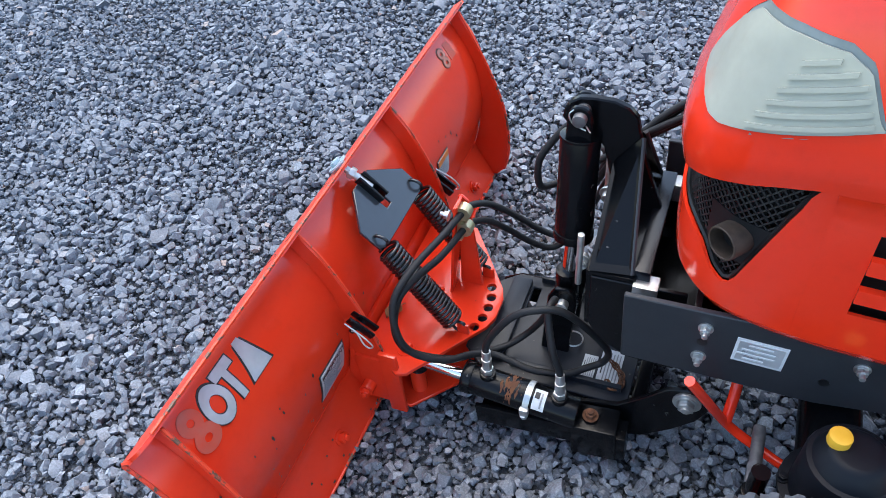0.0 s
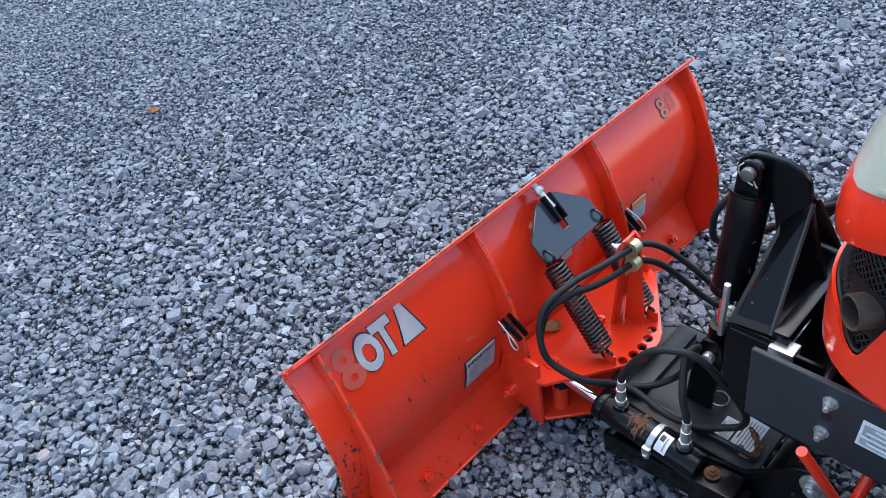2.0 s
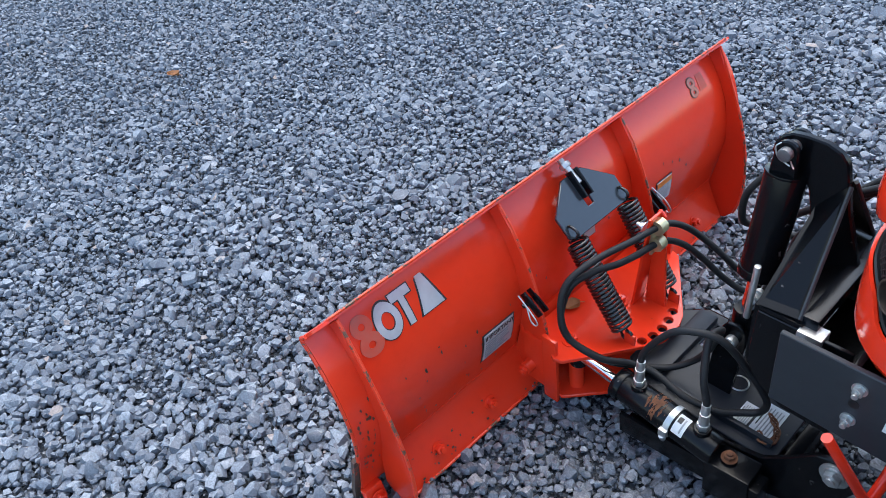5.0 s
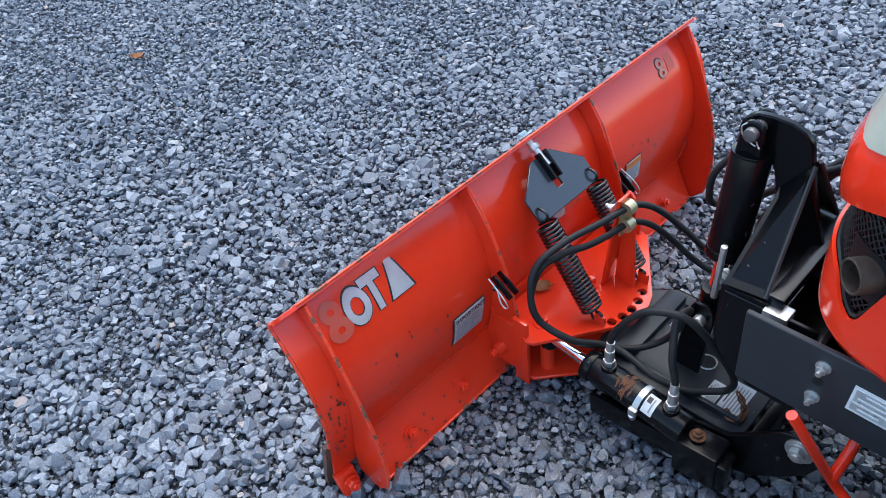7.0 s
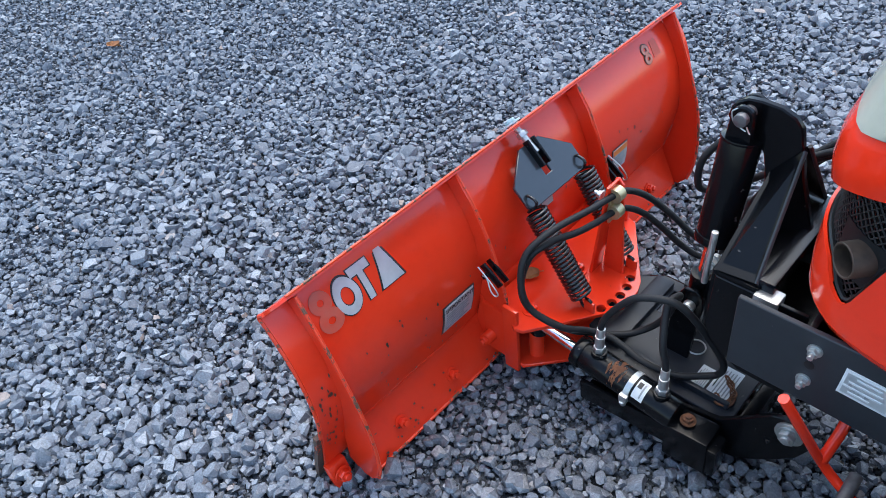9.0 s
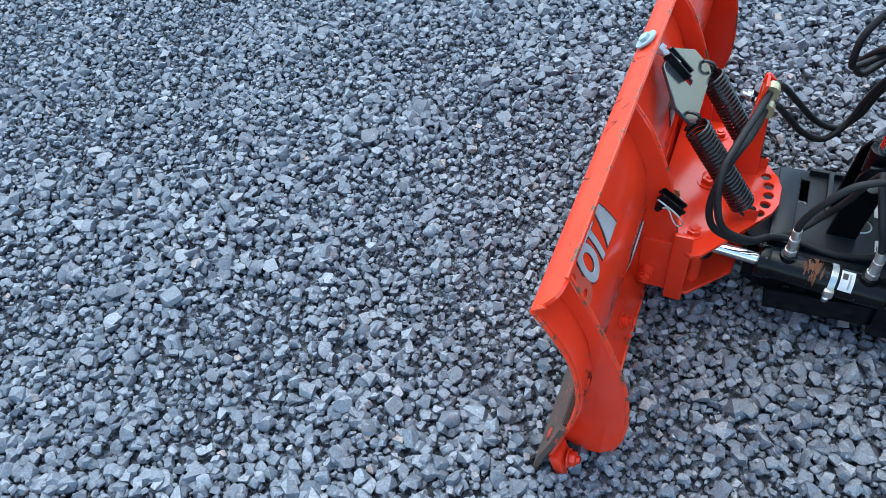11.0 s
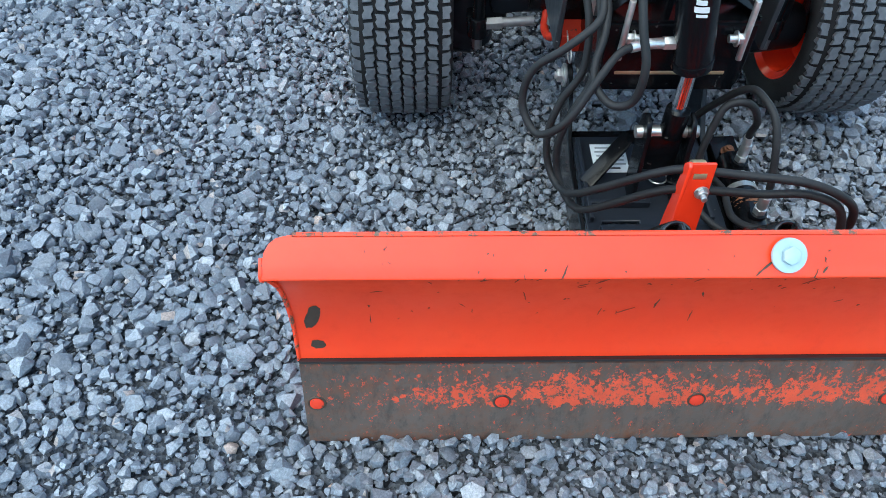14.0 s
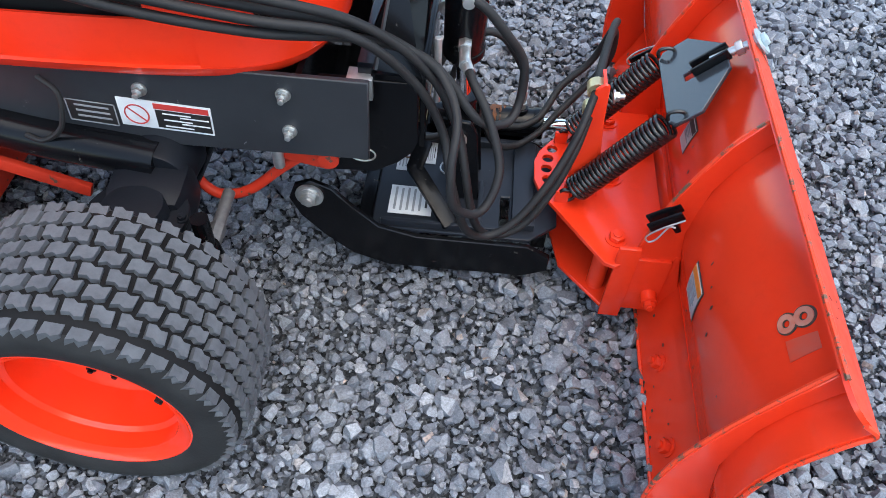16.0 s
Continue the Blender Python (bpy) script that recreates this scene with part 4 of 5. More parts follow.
# ---- angling cylinder on the frame's side ----
angler = thing("angle_cylinder", "black hydraulic cylinder with chrome rod and rust patch", "hydraulic cylinder", (-0.5, 0.2, 0))
A0, A1 = Vector((-0.338, 0.192, 0.178)), Vector((-0.605, 0.204, 0.165))
ad = (A1 - A0).normalized()
bm = rod(bmesh.new(), A0, A1, 0.036, sides=28, bevel=0.004)
rod(bm, A0 - ad * 0.004, A0 + ad * 0.020, 0.039, sides=28, bevel=0.003)
barrel = part("barrel", bm, BLACK, angler)
side_a = ad.cross(Vector((0, 0, 1))).normalized()
up_a = side_a.cross(ad).normalized()


def on_barrel(along, turn, out):
    a = radians(turn)
    return A0 + ad * along + (up_a * math.cos(a) - side_a * math.sin(a) * (1 if side_a.y < 0 else -1)) * (0.036 + out)


def barrel_patch(l0, l1, t0, t1, out, ragged=0.0):
    """A patch on the cylinder's skin; turn 0 is its top, positive towards the outside."""
    bm = bmesh.new()
    n, m = (44, 44) if ragged else (10, 10)
    v = [[bm.verts.new(on_barrel(l0 + (l1 - l0) * i / n, t0 + (t1 - t0) * j / m, out)) for j in range(m + 1)] for i in range(n + 1)]
    for i in range(n):
        for j in range(m):
            d = math.hypot((i - n / 2 + 0.5) / (n / 2), (j - m / 2 + 0.5) / (m / 2))
            flake = noise.noise(Vector((i * 0.22, j * 0.10, 3.0))) + 0.5 * noise.noise(Vector((i * 0.6, j * 0.35, 9.0)))
            if ragged and flake < d * 0.9 - 0.42:
                continue
            bm.faces.new((v[i][j], v[i + 1][j], v[i + 1][j + 1], v[i][j + 1]))
    bmesh.ops.delete(bm, geom=[q for q in bm.verts if not q.link_faces], context="VERTS")
    return bm


part("rust_patch", barrel_patch(0.085, 0.142, -80, 95, 0.0007, 1.0), RUST, barrel, "rusted paint on the barrel")
part("rod", rod(bmesh.new(), A0 - ad * 0.105, A0, 0.0145, sides=20), CHROME, angler, "chrome piston rod")
bm = rod(bmesh.new(), A0 - ad * 0.125 + Vector((0, 0, -0.03)), A0 - ad * 0.125 + Vector((0, 0, 0.012)), 0.024, sides=20, bevel=0.003)
part("rod_eye", bm, BLACK, angler)
bm = rod(bmesh.new(), A0 + ad * 0.148, A0 + ad * 0.162, 0.0378, sides=36)
for k in range(26):
    e = on_barrel(0.155, -100 + 8 * k, 0.0018)
    rod(bm, e - ad * 0.005, e + ad * 0.005, 0.0009, sides=4)
box(bm, on_barrel(0.155, 92, 0.004), (0.020, 0.012, 0.022), (0, 0, 0), 0.002)
rod(bm, on_barrel(0.155, 105, 0.008) - ad * 0.001, on_barrel(0.155, 128, 0.010), 0.0075, sides=12, bevel=0.001)
part("band_clamp", bm, ZINC, angler, "bright steel worm-drive band clamp")
card = part("label", barrel_patch(0.168, 0.196, -8, 70, 0.0006), WHITE, barrel, "white label with dark print")
part("label_print", barrel_patch(0.171, 0.182, 5, 28, 0.0012), INK, card)
part("label_print", barrel_patch(0.185, 0.189, 5, 60, 0.0012), GREY_INK, card)
for at in (A0 + ad * 0.056, A0 + ad * 0.225):
    bm = rod(bmesh.new(), at + Vector((0, 0, 0.03)), at + Vector((0, 0, 0.046)), 0.019, sides=16, bevel=0.002, mat=1)
    rod(bm, at + Vector((0, 0, 0.046)), at + Vector((0, 0, 0.062)), 0.0145, sides=6, bevel=0.001)
    rod(bm, at + Vector((0, 0, 0.062)), at + Vector((0, 0, 0.096)), 0.0115, sides=14, bevel=0.001)
    part("hose_fitting", bm, [ZINC, BLACK], angler, "zinc hose fitting")
bm = bmesh.new()
box(bm, (-0.645, 0.204, 0.112), (0.10, 0.066, 0.105), (0, 3, 2), 0.004)
box(bm, (-0.655, 0.204, 0.100), (0.12, 0.052, 0.085), (0, 3, 2), 0.004)
part("mount_box", bm, BLACK, angler, "black box mount for the cylinder")
bm = bmesh.new()
box(bm, (-0.490, 0.222, 0.100), (0.24, 0.012, 0.062), (0, 3, 2), 0.003)
part("mount_rail", bm, BLACK, angler)
bm = bmesh.new()
box(bm, (-0.490, 0.196, 0.078), (0.24, 0.045, 0.012), (0, 3, 2), 0.003)
part("mount_rail", bm, BLACK, angler)
bm = hexbolt(bmesh.new(), (-0.632, 0.204, 0.170), (0.03, 0, 1), 0.013, 0.010, 0.005)
part("mount_bolt", bm, RUST, angler, "rusty bolt")

# ---- lift cylinder ----
lifter = thing("lift_cylinder", "black upright hydraulic lift cylinder with chrome rod", "hydraulic cylinder", (-0.515, -0.01, 0.33))
L0, L1 = Vector((-0.531, -0.042, 0.733)), Vector((-0.533, 0.002, 0.508))
ld = (L1 - L0).normalized()
FOOT = Vector((-0.523, 0.002, 0.350))
bm = rod(bmesh.new(), L0, L1, 0.0395, sides=36, bevel=0.004)
rod(bm, L1 - ld * 0.016, L1 + ld * 0.004, 0.0415, sides=36, bevel=0.003)
rod(bm, L0 - ld * 0.003, L0 + ld * 0.003, 0.0405, sides=36, bevel=0.001)
can = part("barrel", bm, BLACK, lifter, "glossy black barrel")
for dz, h, w0, w1 in ((0.060, 0.010, -20, 8), (0.074, 0.012, -24, 16), (0.090, 0.006, -18, 12)):
    bm = bmesh.new()
    grid = [[L0 + ld * (dz + h * i) + Vector((math.cos(radians(a)), math.sin(radians(a)), 0)) * 0.0402 for a in np.linspace(w0, w1, 6)] for i in (0, 1)]
    strip(bm, grid, 0.0006)
    part("label_print", bm, WHITE, can, "small white printed mark")
part("rod", rod(bmesh.new(), L1, FOOT, 0.0155, sides=20), CHROME, lifter, "chrome piston rod")
bm = rod(bmesh.new(), FOOT + Vector((0, 0, 0.05)), FOOT - Vector((0, 0, 0.02)), 0.026, sides=20, bevel=0.003)
part("rod_end", bm, BLACK, lifter)
# clevis: two rounded ears astride the tower's plate
for y in (-0.020, -0.068):
    ear = [(-0.534 + 0.023 * math.cos(radians(a)), 0.793 + 0.023 * math.sin(radians(a))) for a in range(0, 181, 20)] + [(-0.560, 0.716), (-0.505, 0.716)]
    part("clevis_ear", upright(ear, y, 0.013, 0.003), BLACK, lifter)
bm = rod(bmesh.new(), (-0.535, 0.000, 0.793), (-0.535, -0.078, 0.793), 0.0135, sides=24, bevel=0.003)
pin = part("pin", bm, DULL_STEEL, lifter, "zinc clevis pin with split pin")
bm = sweep(bmesh.new(), smooth_path([(-0.524, -0.008, 0.814), (-0.516, -0.006, 0.804), (-0.522, -0.006, 0.786), (-0.538, -0.006, 0.777), (-0.548, -0.005, 0.774)], 4), 0.0015, 6)
sweep(bm, smooth_path([(-0.548, -0.005, 0.784), (-0.553, -0.004, 0.776), (-0.557, -0.003, 0.772)], 4), 0.0015, 6)
part("split_pin", bm, ZINC, pin)
for z0 in (0.558, 0.70):
    y0 = L0.y + (L1.y - L0.y) * (0.722 - z0) / 0.214 - 0.034
    bm = rod(bmesh.new(), (-0.530, y0, z0), (-0.529, y0 - 0.026, z0), 0.0135, sides=6, bevel=0.001)
    rod(bm, (-0.529, y0 - 0.026, z0), (-0.525, y0 - 0.075, z0), 0.0108, sides=14, bevel=0.001)
    part("hose_fitting", bm, ZINC, lifter, "zinc hose fitting")

# ---- lift tower bolted to the tractor's front ----
tower = thing("lift_tower", "black arched steel lift tower bolted to the tractor's front", "lift tower", (-0.66, YC, 0.3))
ARCH = [(-0.494, 0.768), (-0.498, 0.790), (-0.508, 0.805), (-0.526, 0.816), (-0.553, 0.819), (-0.590, 0.817), (-0.618, 0.806), (-0.634, 0.788), (-0.642, 0.755), (-0.658, 0.688), (-0.700, 0.570), (-0.700, 0.545), (-0.600, 0.545), (-0.592, 0.630), (-0.583, 0.680), (-0.575, 0.712), (-0.562, 0.729), (-0.545, 0.736), (-0.518, 0.735)]
part("arch_plate", upright(ARCH, -0.051, 0.016, 0.003), BLACK, tower)


def four_corner(corners, thick):
    """A flat bar or plate between four corners."""
    p = [Vector(c) for c in corners]
    n = (p[1] - p[0]).cross(p[3] - p[0]).normalized() * thick / 2
    bm = bmesh.new()
    a, b = [bm.verts.new(q + n) for q in p], [bm.verts.new(q - n) for q in p]
    bm.faces.new(a)
    bm.faces.new(b[::-1])
    for k in range(4):
        bm.faces.new((a[k], b[k], b[(k + 1) % 4], a[(k + 1) % 4]))
    return bm


bm = bmesh.new()
box(bm, (-0.640, YC, 0.557), (0.090, 0.31, 0.012), (0, 0, 0), 0.002)
box(bm, (-0.595, YC, 0.475), (0.010, 0.29, 0.16), (0, 0, 0), 0.002)
part("base_plate", bm, BLACK, tower)
bm = bmesh.new()
box(bm, (-0.694, YC, 0.566), (0.030, 0.296, 0.030), (0, 0, 0), 0.003)
part("cross_bar", bm, GLOSS_BLACK, tower, "glossy black cross bar")
SIDE = [(-0.602, 0.552), (-0.600, 0.418), (-0.612, 0.388), (-0.640, 0.358), (-0.685, 0.330), (-0.78, 0.325), (-0.78, 0.552)]
for y, s in ((0.138, 1), (-0.168, -1)):
    part("side_plate", upright(SIDE, y, 0.010), BLACK, tower)
    yt = -0.041 if s > 0 else -0.061
    brace = part("brace_plate", four_corner([(-0.598, yt, 0.680), (-0.600, y * 1.02, 0.565), (-0.676, y * 0.98, 0.568), (-0.647, yt, 0.748)], 0.006), BLACK, tower)
    bm = bmesh.new()
    e0, e1 = Vector((-0.677, y * 0.98, 0.569)), Vector((-0.6485, yt, 0.749))
    rod(bm, e0, e1, 0.0042, sides=6)
    part("worn_edge", bm, RAIL, brace, "edge rubbed grey")
    bm = rod(bmesh.new(), (-0.575, y * 0.80, 0.535), (-0.575, y * 0.56, 0.535), 0.0085, sides=12)
    hexbolt(bm, (-0.575, y * 0.66, 0.535), (0, s, 0), 0.012, 0.012, 0.0)
    part("handle_bolt", bm, ZINC, tower)
    bm = rod(bmesh.new(), (-0.573, y * 0.78, 0.622), (-0.571, y * 0.80, 0.488), 0.0066, sides=14, bevel=0.002)
    part("tommy_bar", bm, ZINC, tower, "zinc tommy bar")
    bm = bmesh.new()
    box(bm, (-0.704, y - s * 0.004, 0.536), (0.046, 0.036, 0.044), (0, 0, 0), 0.002)
    part("spacer_block", bm, ZINC, tower)
bm = rod(bmesh.new(), (-0.60, 0.10, 0.44), (-0.60, -0.13, 0.44), 0.011, sides=16)
part("cross_pin", bm, BRASS, tower)

# ---- tractor ----
tractor = thing("compact_tractor", "orange compact tractor with black chassis and turf tyres", "tractor", (-1.1, YC, 0))
RAIL_SHAPE = [(-0.676, 0.602), (-0.681, 0.430), (-1.02, 0.424), (-1.12, 0.440), (-1.60, 0.40), (-2.3, 0.40), (-2.3, 0.60), (-1.35, 0.592), (-1.0, 0.602)]
for y, s in ((0.209, 1), (-0.239, -1)):
    rail = part("side_rail", upright(RAIL_SHAPE, y, 0.012, 0.002), RAIL, tractor, "grey-black steel chassis rail")
    yo = y + s * 0.006
    for x, z in ((-0.820, 0.564), (-0.818, 0.484), (-1.068, 0.548)):
        bm = hexbolt(bmesh.new(), (x, yo, z), (0, s, 0), 0.0098, 0.010, 0.010)
        part("bolt", bm, ZINC, rail)
    if s > 0:
        for x, z in ((-1.024, 0.489), (-1.073, 0.548), (-0.819, 0.524)):
            bm = rod(bmesh.new(), (x, yo - 0.002, z), (x, yo + 0.0012, z), 0.009, sides=18)
            part("hole", bm, PLASTIC, rail)
        bm = bmesh.new()
        box(bm, (-0.914, yo + 0.001, 0.527), (0.084, 0.002, 0.062), (0, -2.5, 0), 0.0004)
        part("data_plate", bm, WHITE, rail, "white data plate with unreadable print")
        bm = bmesh.new()
        box(bm, (-0.914, yo + 0.0022, 0.527), (0.074, 0.001, 0.050), (0, -2.5, 0), 0)
        part("plate_field", bm, SILVER, rail)
        for k, w in enumerate((0.04, 0.055, 0.062, 0.035)):
            bm = bmesh.new()
            box(bm, (-0.914 + 0.003 * k, yo + 0.003, 0.545 - 0.012 * k), (w, 0.001, 0.004), (0, -2.5, 0), 0)
            part("print_line", bm, WHITE, rail)
    else:
        bm = bmesh.new()
        box(bm, (-1.168, yo - 0.001, 0.487), (0.088, 0.002, 0.050), (0, 4, 0), 0.0004)
        label = part("black_label", bm, INK, rail, "black label with pale border and print")
        for dx, dz, sx, sz in ((0, 0.0235, 0.086, 0.0022), (0, -0.0235, 0.086, 0.0022), (0.0425, 0, 0.0022, 0.047), (-0.0425, 0, 0.0022, 0.047)):
            bm = bmesh.new()
            box(bm, (-1.168 + dx + dz * 0.07, yo - 0.0022, 0.487 + dz - dx * 0.07), (sx, 0.001, sz), (0, 4, 0), 0)
            part("border_line", bm, GREY_INK, label)
        for k in range(3):
            bm = bmesh.new()
            box(bm, (-1.166, yo - 0.0022, 0.500 - 0.012 * k), (0.06, 0.001, 0.004), (0, 4, 0), 0)
            part("print_line", bm, GREY_INK, rail)
        bm = bmesh.new()
        box(bm, (-1.036, yo - 0.001, 0.492), (0.164, 0.002, 0.062), (0, 3, 0), 0.0004)
        part("warning_label", bm, WHITE, rail, "white, black and red warning label")
        bm = bmesh.new()
        box(bm, (-1.005, yo - 0.0022, 0.484), (0.096, 0.001, 0.040), (0, 3, 0), 0)
        part("label_field", bm, INK, rail)
        bm = bmesh.new()
        box(bm, (-1.005, yo - 0.0022, 0.512), (0.096, 0.001, 0.012), (0, 3, 0), 0)
        part("label_heading", bm, RED_INK, rail)
        bm = sweep(bmesh.new(), [Vector((-1.087 + 0.021 * math.cos(a), yo - 0.002, 0.492 + 0.021 * math.sin(a))) for a in np.linspace(0, 2 * math.pi, 31)], 0.0016, 4)
        box(bm, (-1.087, yo - 0.002, 0.492), (0.040, 0.001, 0.003), (0, 45, 0), 0)
        part("label_ring", bm, RED_INK, rail)
        for k in range(5):
            bm = bmesh.new()
            box(bm, (-1.005 + (0.02 if k % 2 else -0.01), yo - 0.003, 0.498 - 0.007 * k), (0.05, 0.001, 0.0025), (0, 3, 0), 0)
            part("print_line", bm, WHITE, rail)
bm = bmesh.new()
box(bm, (-1.35, YC, 0.50), (1.0, 0.40, 0.20), (0, 0, 0), 0.01)
box(bm, (-1.08, YC, 0.41), (0.56, 0.27, 0.15), (0, 0, 0), 0.015)
box(bm, (-2.0, YC, 0.60), (0.7, 0.5, 0.5), (0, 0, 0), 0.03)
part("engine_block", bm, PLASTIC, tractor)

bm = bmesh.new()
box(bm, (-0.86, YC, 0.405), (0.38, 0.25, 0.018), (0, 0, 0), 0.003)
box(bm, (-0.80, YC, 0.50), (0.012, 0.41, 0.17), (0, 0, 0), 0.002)
part("front_frame", bm, BLACK, tractor, "black front frame between the chassis rails")

# hood: plan line swept up through its heights
PLAN = smooth_path([(-0.735, 0.0, 0), (-0.739, 0.07, 0), (-0.757, 0.135, 0), (-0.795, 0.190, 0), (-0.850, 0.226, 0), (-0.95, 0.250, 0), (-1.10, 0.262, 0), (-1.40, 0.270, 0), (-1.75, 0.275, 0)], 8)
RUN = [0.0]
for a, b in zip(PLAN, PLAN[1:]):
    RUN.append(RUN[-1] + (b - a).length)
INSET = [(0.575, 0.045), (0.595, 0.018), (0.62, 0.004), (0.66, 0.0), (0.79, 0.0), (0.80, -0.010), (0.83, -0.016), (0.88, -0.014), (0.91, -0.006), (0.96, 0.008), (1.02, 0.026), (1.08, 0.050), (1.14, 0.085), (1.19, 0.13), (1.22, 0.17)]


def grille_top(s):
    return float(np.interp(abs(s), [0.0, 0.12, 0.16, 0.24, 0.295, 0.345, 0.60, 1.25], [0.815, 0.830, 0.848, 0.890, 0.914, 0.928, 0.942, 0.96]))


def hood_at(s, z, out=0.0):
    """A place on the hood: s runs along its plan line from the nose, to the left when positive."""
    a = min(abs(s), RUN[-1])
    x, y = np.interp(a, RUN, [p.x for p in PLAN]), np.interp(a, RUN, [p.y for p in PLAN])
    x2, y2 = np.interp(min(a + 0.01, RUN[-1]), RUN, [p.x for p in PLAN]), np.interp(min(a + 0.01, RUN[-1]), RUN, [p.y for p in PLAN])
    x1, y1 = np.interp(max(a - 0.01, -0.01), RUN, [p.x for p in PLAN]), np.interp(max(a - 0.01, -0.01), RUN, [p.y for p in PLAN])
    n = Vector((y2 - y1, -(x2 - x1), 0)).normalized()
    if a < 0.005:
        n = Vector((1, 0, 0))
    lift = (grille_top(s) - 0.80) * min(max((z - 0.64) / 0.16, 0.0), 1.0)
    p = Vector((x, y, z)) - n * (float(np.interp(z - lift, [q[0] for q in INSET], [q[1] for q in INSET])) - out)
    return Vector((p.x, (p.y if s >= 0 else -p.y) + YC, p.z))


def hood_patch(s0, s1, low, high, thick=0.006, out=0.0, cols=40, rows=8):
    """A piece of the hood's skin between two heights that depend on s."""
    grid = []
    for i in range(rows + 1):
        line = []
        for j in range(cols + 1):
            s = s0 + (s1 - s0) * j / cols
            lo, hi = low(s), high(s)
            line.append(hood_at(s, lo + (hi - lo) * i / rows, out))
        grid.append(line)
    return strip(bmesh.new(), grid, thick)


S_END = RUN[-1]


def grille_low(s):
    low = float(np.interp(abs(s), [0.0, 0.15, 0.19, 0.22, 0.245, 0.26, 0.29, 0.32, 0.350, 0.37], [0.745, 0.738, 0.725, 0.690, 0.676, 0.684, 0.772, 0.856, 0.935, 0.98]))
    return min(grille_top(s), low)


def lamp_low(s):
    return float(np.interp(abs(s), [0.0, 0.072, 0.09, 0.13, 0.165, 0.195, 0.25, 0.30, 0.39, 0.70], [0.998, 0.998, 0.983, 0.966, 0.957, 0.961, 0.984, 1.002, 1.032, 1.07]))


def lamp_high(s):
    a = abs(s)
    return float(np.interp(a, [0.072, 0.080, 0.095, 0.125, 0.17, 0.26, 0.325, 0.355, 0.372, 0.388, 0.394], [1.002, 1.024, 1.052, 1.092, 1.122, 1.126, 1.122, 1.106, 1.070, 1.037, 1.034]))


bm = hood_patch(-S_END, S_END, lambda s: 0.578, lambda s: 0.62, cols=100, rows=4)
hood = part("hood", bm, HOOD_RED, tractor, "glossy orange one-piece hood", smooth=50)
part("lower_panel", hood_patch(-0.365, 0.365, lambda s: 0.62, grille_low, cols=80, rows=6), HOOD_RED, hood, smooth=50)
part("nose_band", hood_patch(-S_END, S_END, lambda s: grille_top(s), lambda s: lamp_low(s), cols=110, rows=8), HOOD_RED, hood, smooth=50)
part("top_panel", hood_patch(-S_END, S_END, lambda s: max(lamp_high(s), lamp_low(s)) if 0.072 < abs(s) < 0.394 else lamp_low(s), lambda s: 1.24, cols=420, rows=8), HOOD_RED, hood, smooth=50)
bm = bmesh.new()
rim = [hood_at(S_END * (1 - 2 * k / 60), 1.24) for k in range(61)]
mid = [Vector((p.x * 0.5 - 0.62, YC + (p.y - YC) * 0.35, 1.28)) for p in rim]
ra, rb = [bm.verts.new(p) for p in rim], [bm.verts.new(p) for p in mid]
for k in range(60):
    bm.faces.new((ra[k], ra[k + 1], rb[k + 1], rb[k]))
bm.faces.new(rb)
part("hood_crown", bm, HOOD_RED, hood, smooth=60)
for s in (-1, 1):
    # side panel with three black louvre slots
    part("side_panel", hood_patch(s * 0.365, s * S_END, lambda q: 0.62, lambda q: 0.705, cols=50, rows=3), HOOD_RED, hood, smooth=50)
    part("side_panel", hood_patch(s * 0.365, s * 0.43, lambda q: 0.705, grille_top, cols=8, rows=8), HOOD_RED, hood, smooth=50)
    part("side_panel", hood_patch(s * 0.80, s * S_END, lambda q: 0.705, grille_top, cols=20, rows=6), HOOD_RED, hood, smooth=50)
    part("side_panel", hood_patch(s * 0.43, s * 0.80, lambda q: 0.868, grille_top, cols=16, rows=3), HOOD_RED, hood, smooth=50)
    for z0, z1 in ((0.740, 0.768), (0.800, 0.828)):
        part("louvre", hood_patch(s * 0.43, s * 0.80, lambda q: z0, lambda q: z1, 0.012, 0.003, cols=16, rows=3), HOOD_RED, hood, smooth=50)
    part("louvre_mesh", hood_patch(s * 0.42, s * 0.81, lambda q: 0.69, lambda q: 0.88, 0.004, -0.022, cols=16, rows=3), PLASTIC, hood)
    part("lamp_trim", hood_patch(s * 0.064, s * 0.400, lambda q: lamp_low(q) - 0.005, lambda q: max(lamp_high(min(max(abs(q), 0.078), 0.390)) + (0.006 + 0.016 * min(max((abs(q) - 0.10) / 0.08, 0), 1)), lamp_low(q)), 0.004, 0.0015, cols=60, rows=6), LENS_TRIM, hood, "grey lamp trim", smooth=50)
    lamp = part("headlight", hood_patch(s * 0.076, s * 0.387, lambda q: lamp_low(q) + 0.004, lambda q: max(lamp_high(q) - 0.008, lamp_low(q) + 0.007), 0.003, 0.008, cols=50, rows=10), LENS, hood, "large hazy white headlight lens", smooth=60)
    for k in range(7):
        z0 = 0.010 + 0.0165 * k
        fit_s = [q for q in np.linspace(0.235 + 0.008 * k, 0.380, 60) if lamp_high(q) - 0.014 > lamp_low(q) + z0 + 0.007]
        if len(fit_s) > 8:
            part("lens_rib", hood_patch(s * fit_s[0], s * fit_s[-1], lambda q: lamp_low(q) + z0, lambda q: lamp_low(q) + z0 + 0.0065, 0.004, 0.0112, cols=24, rows=1), LENS, lamp, smooth=60)
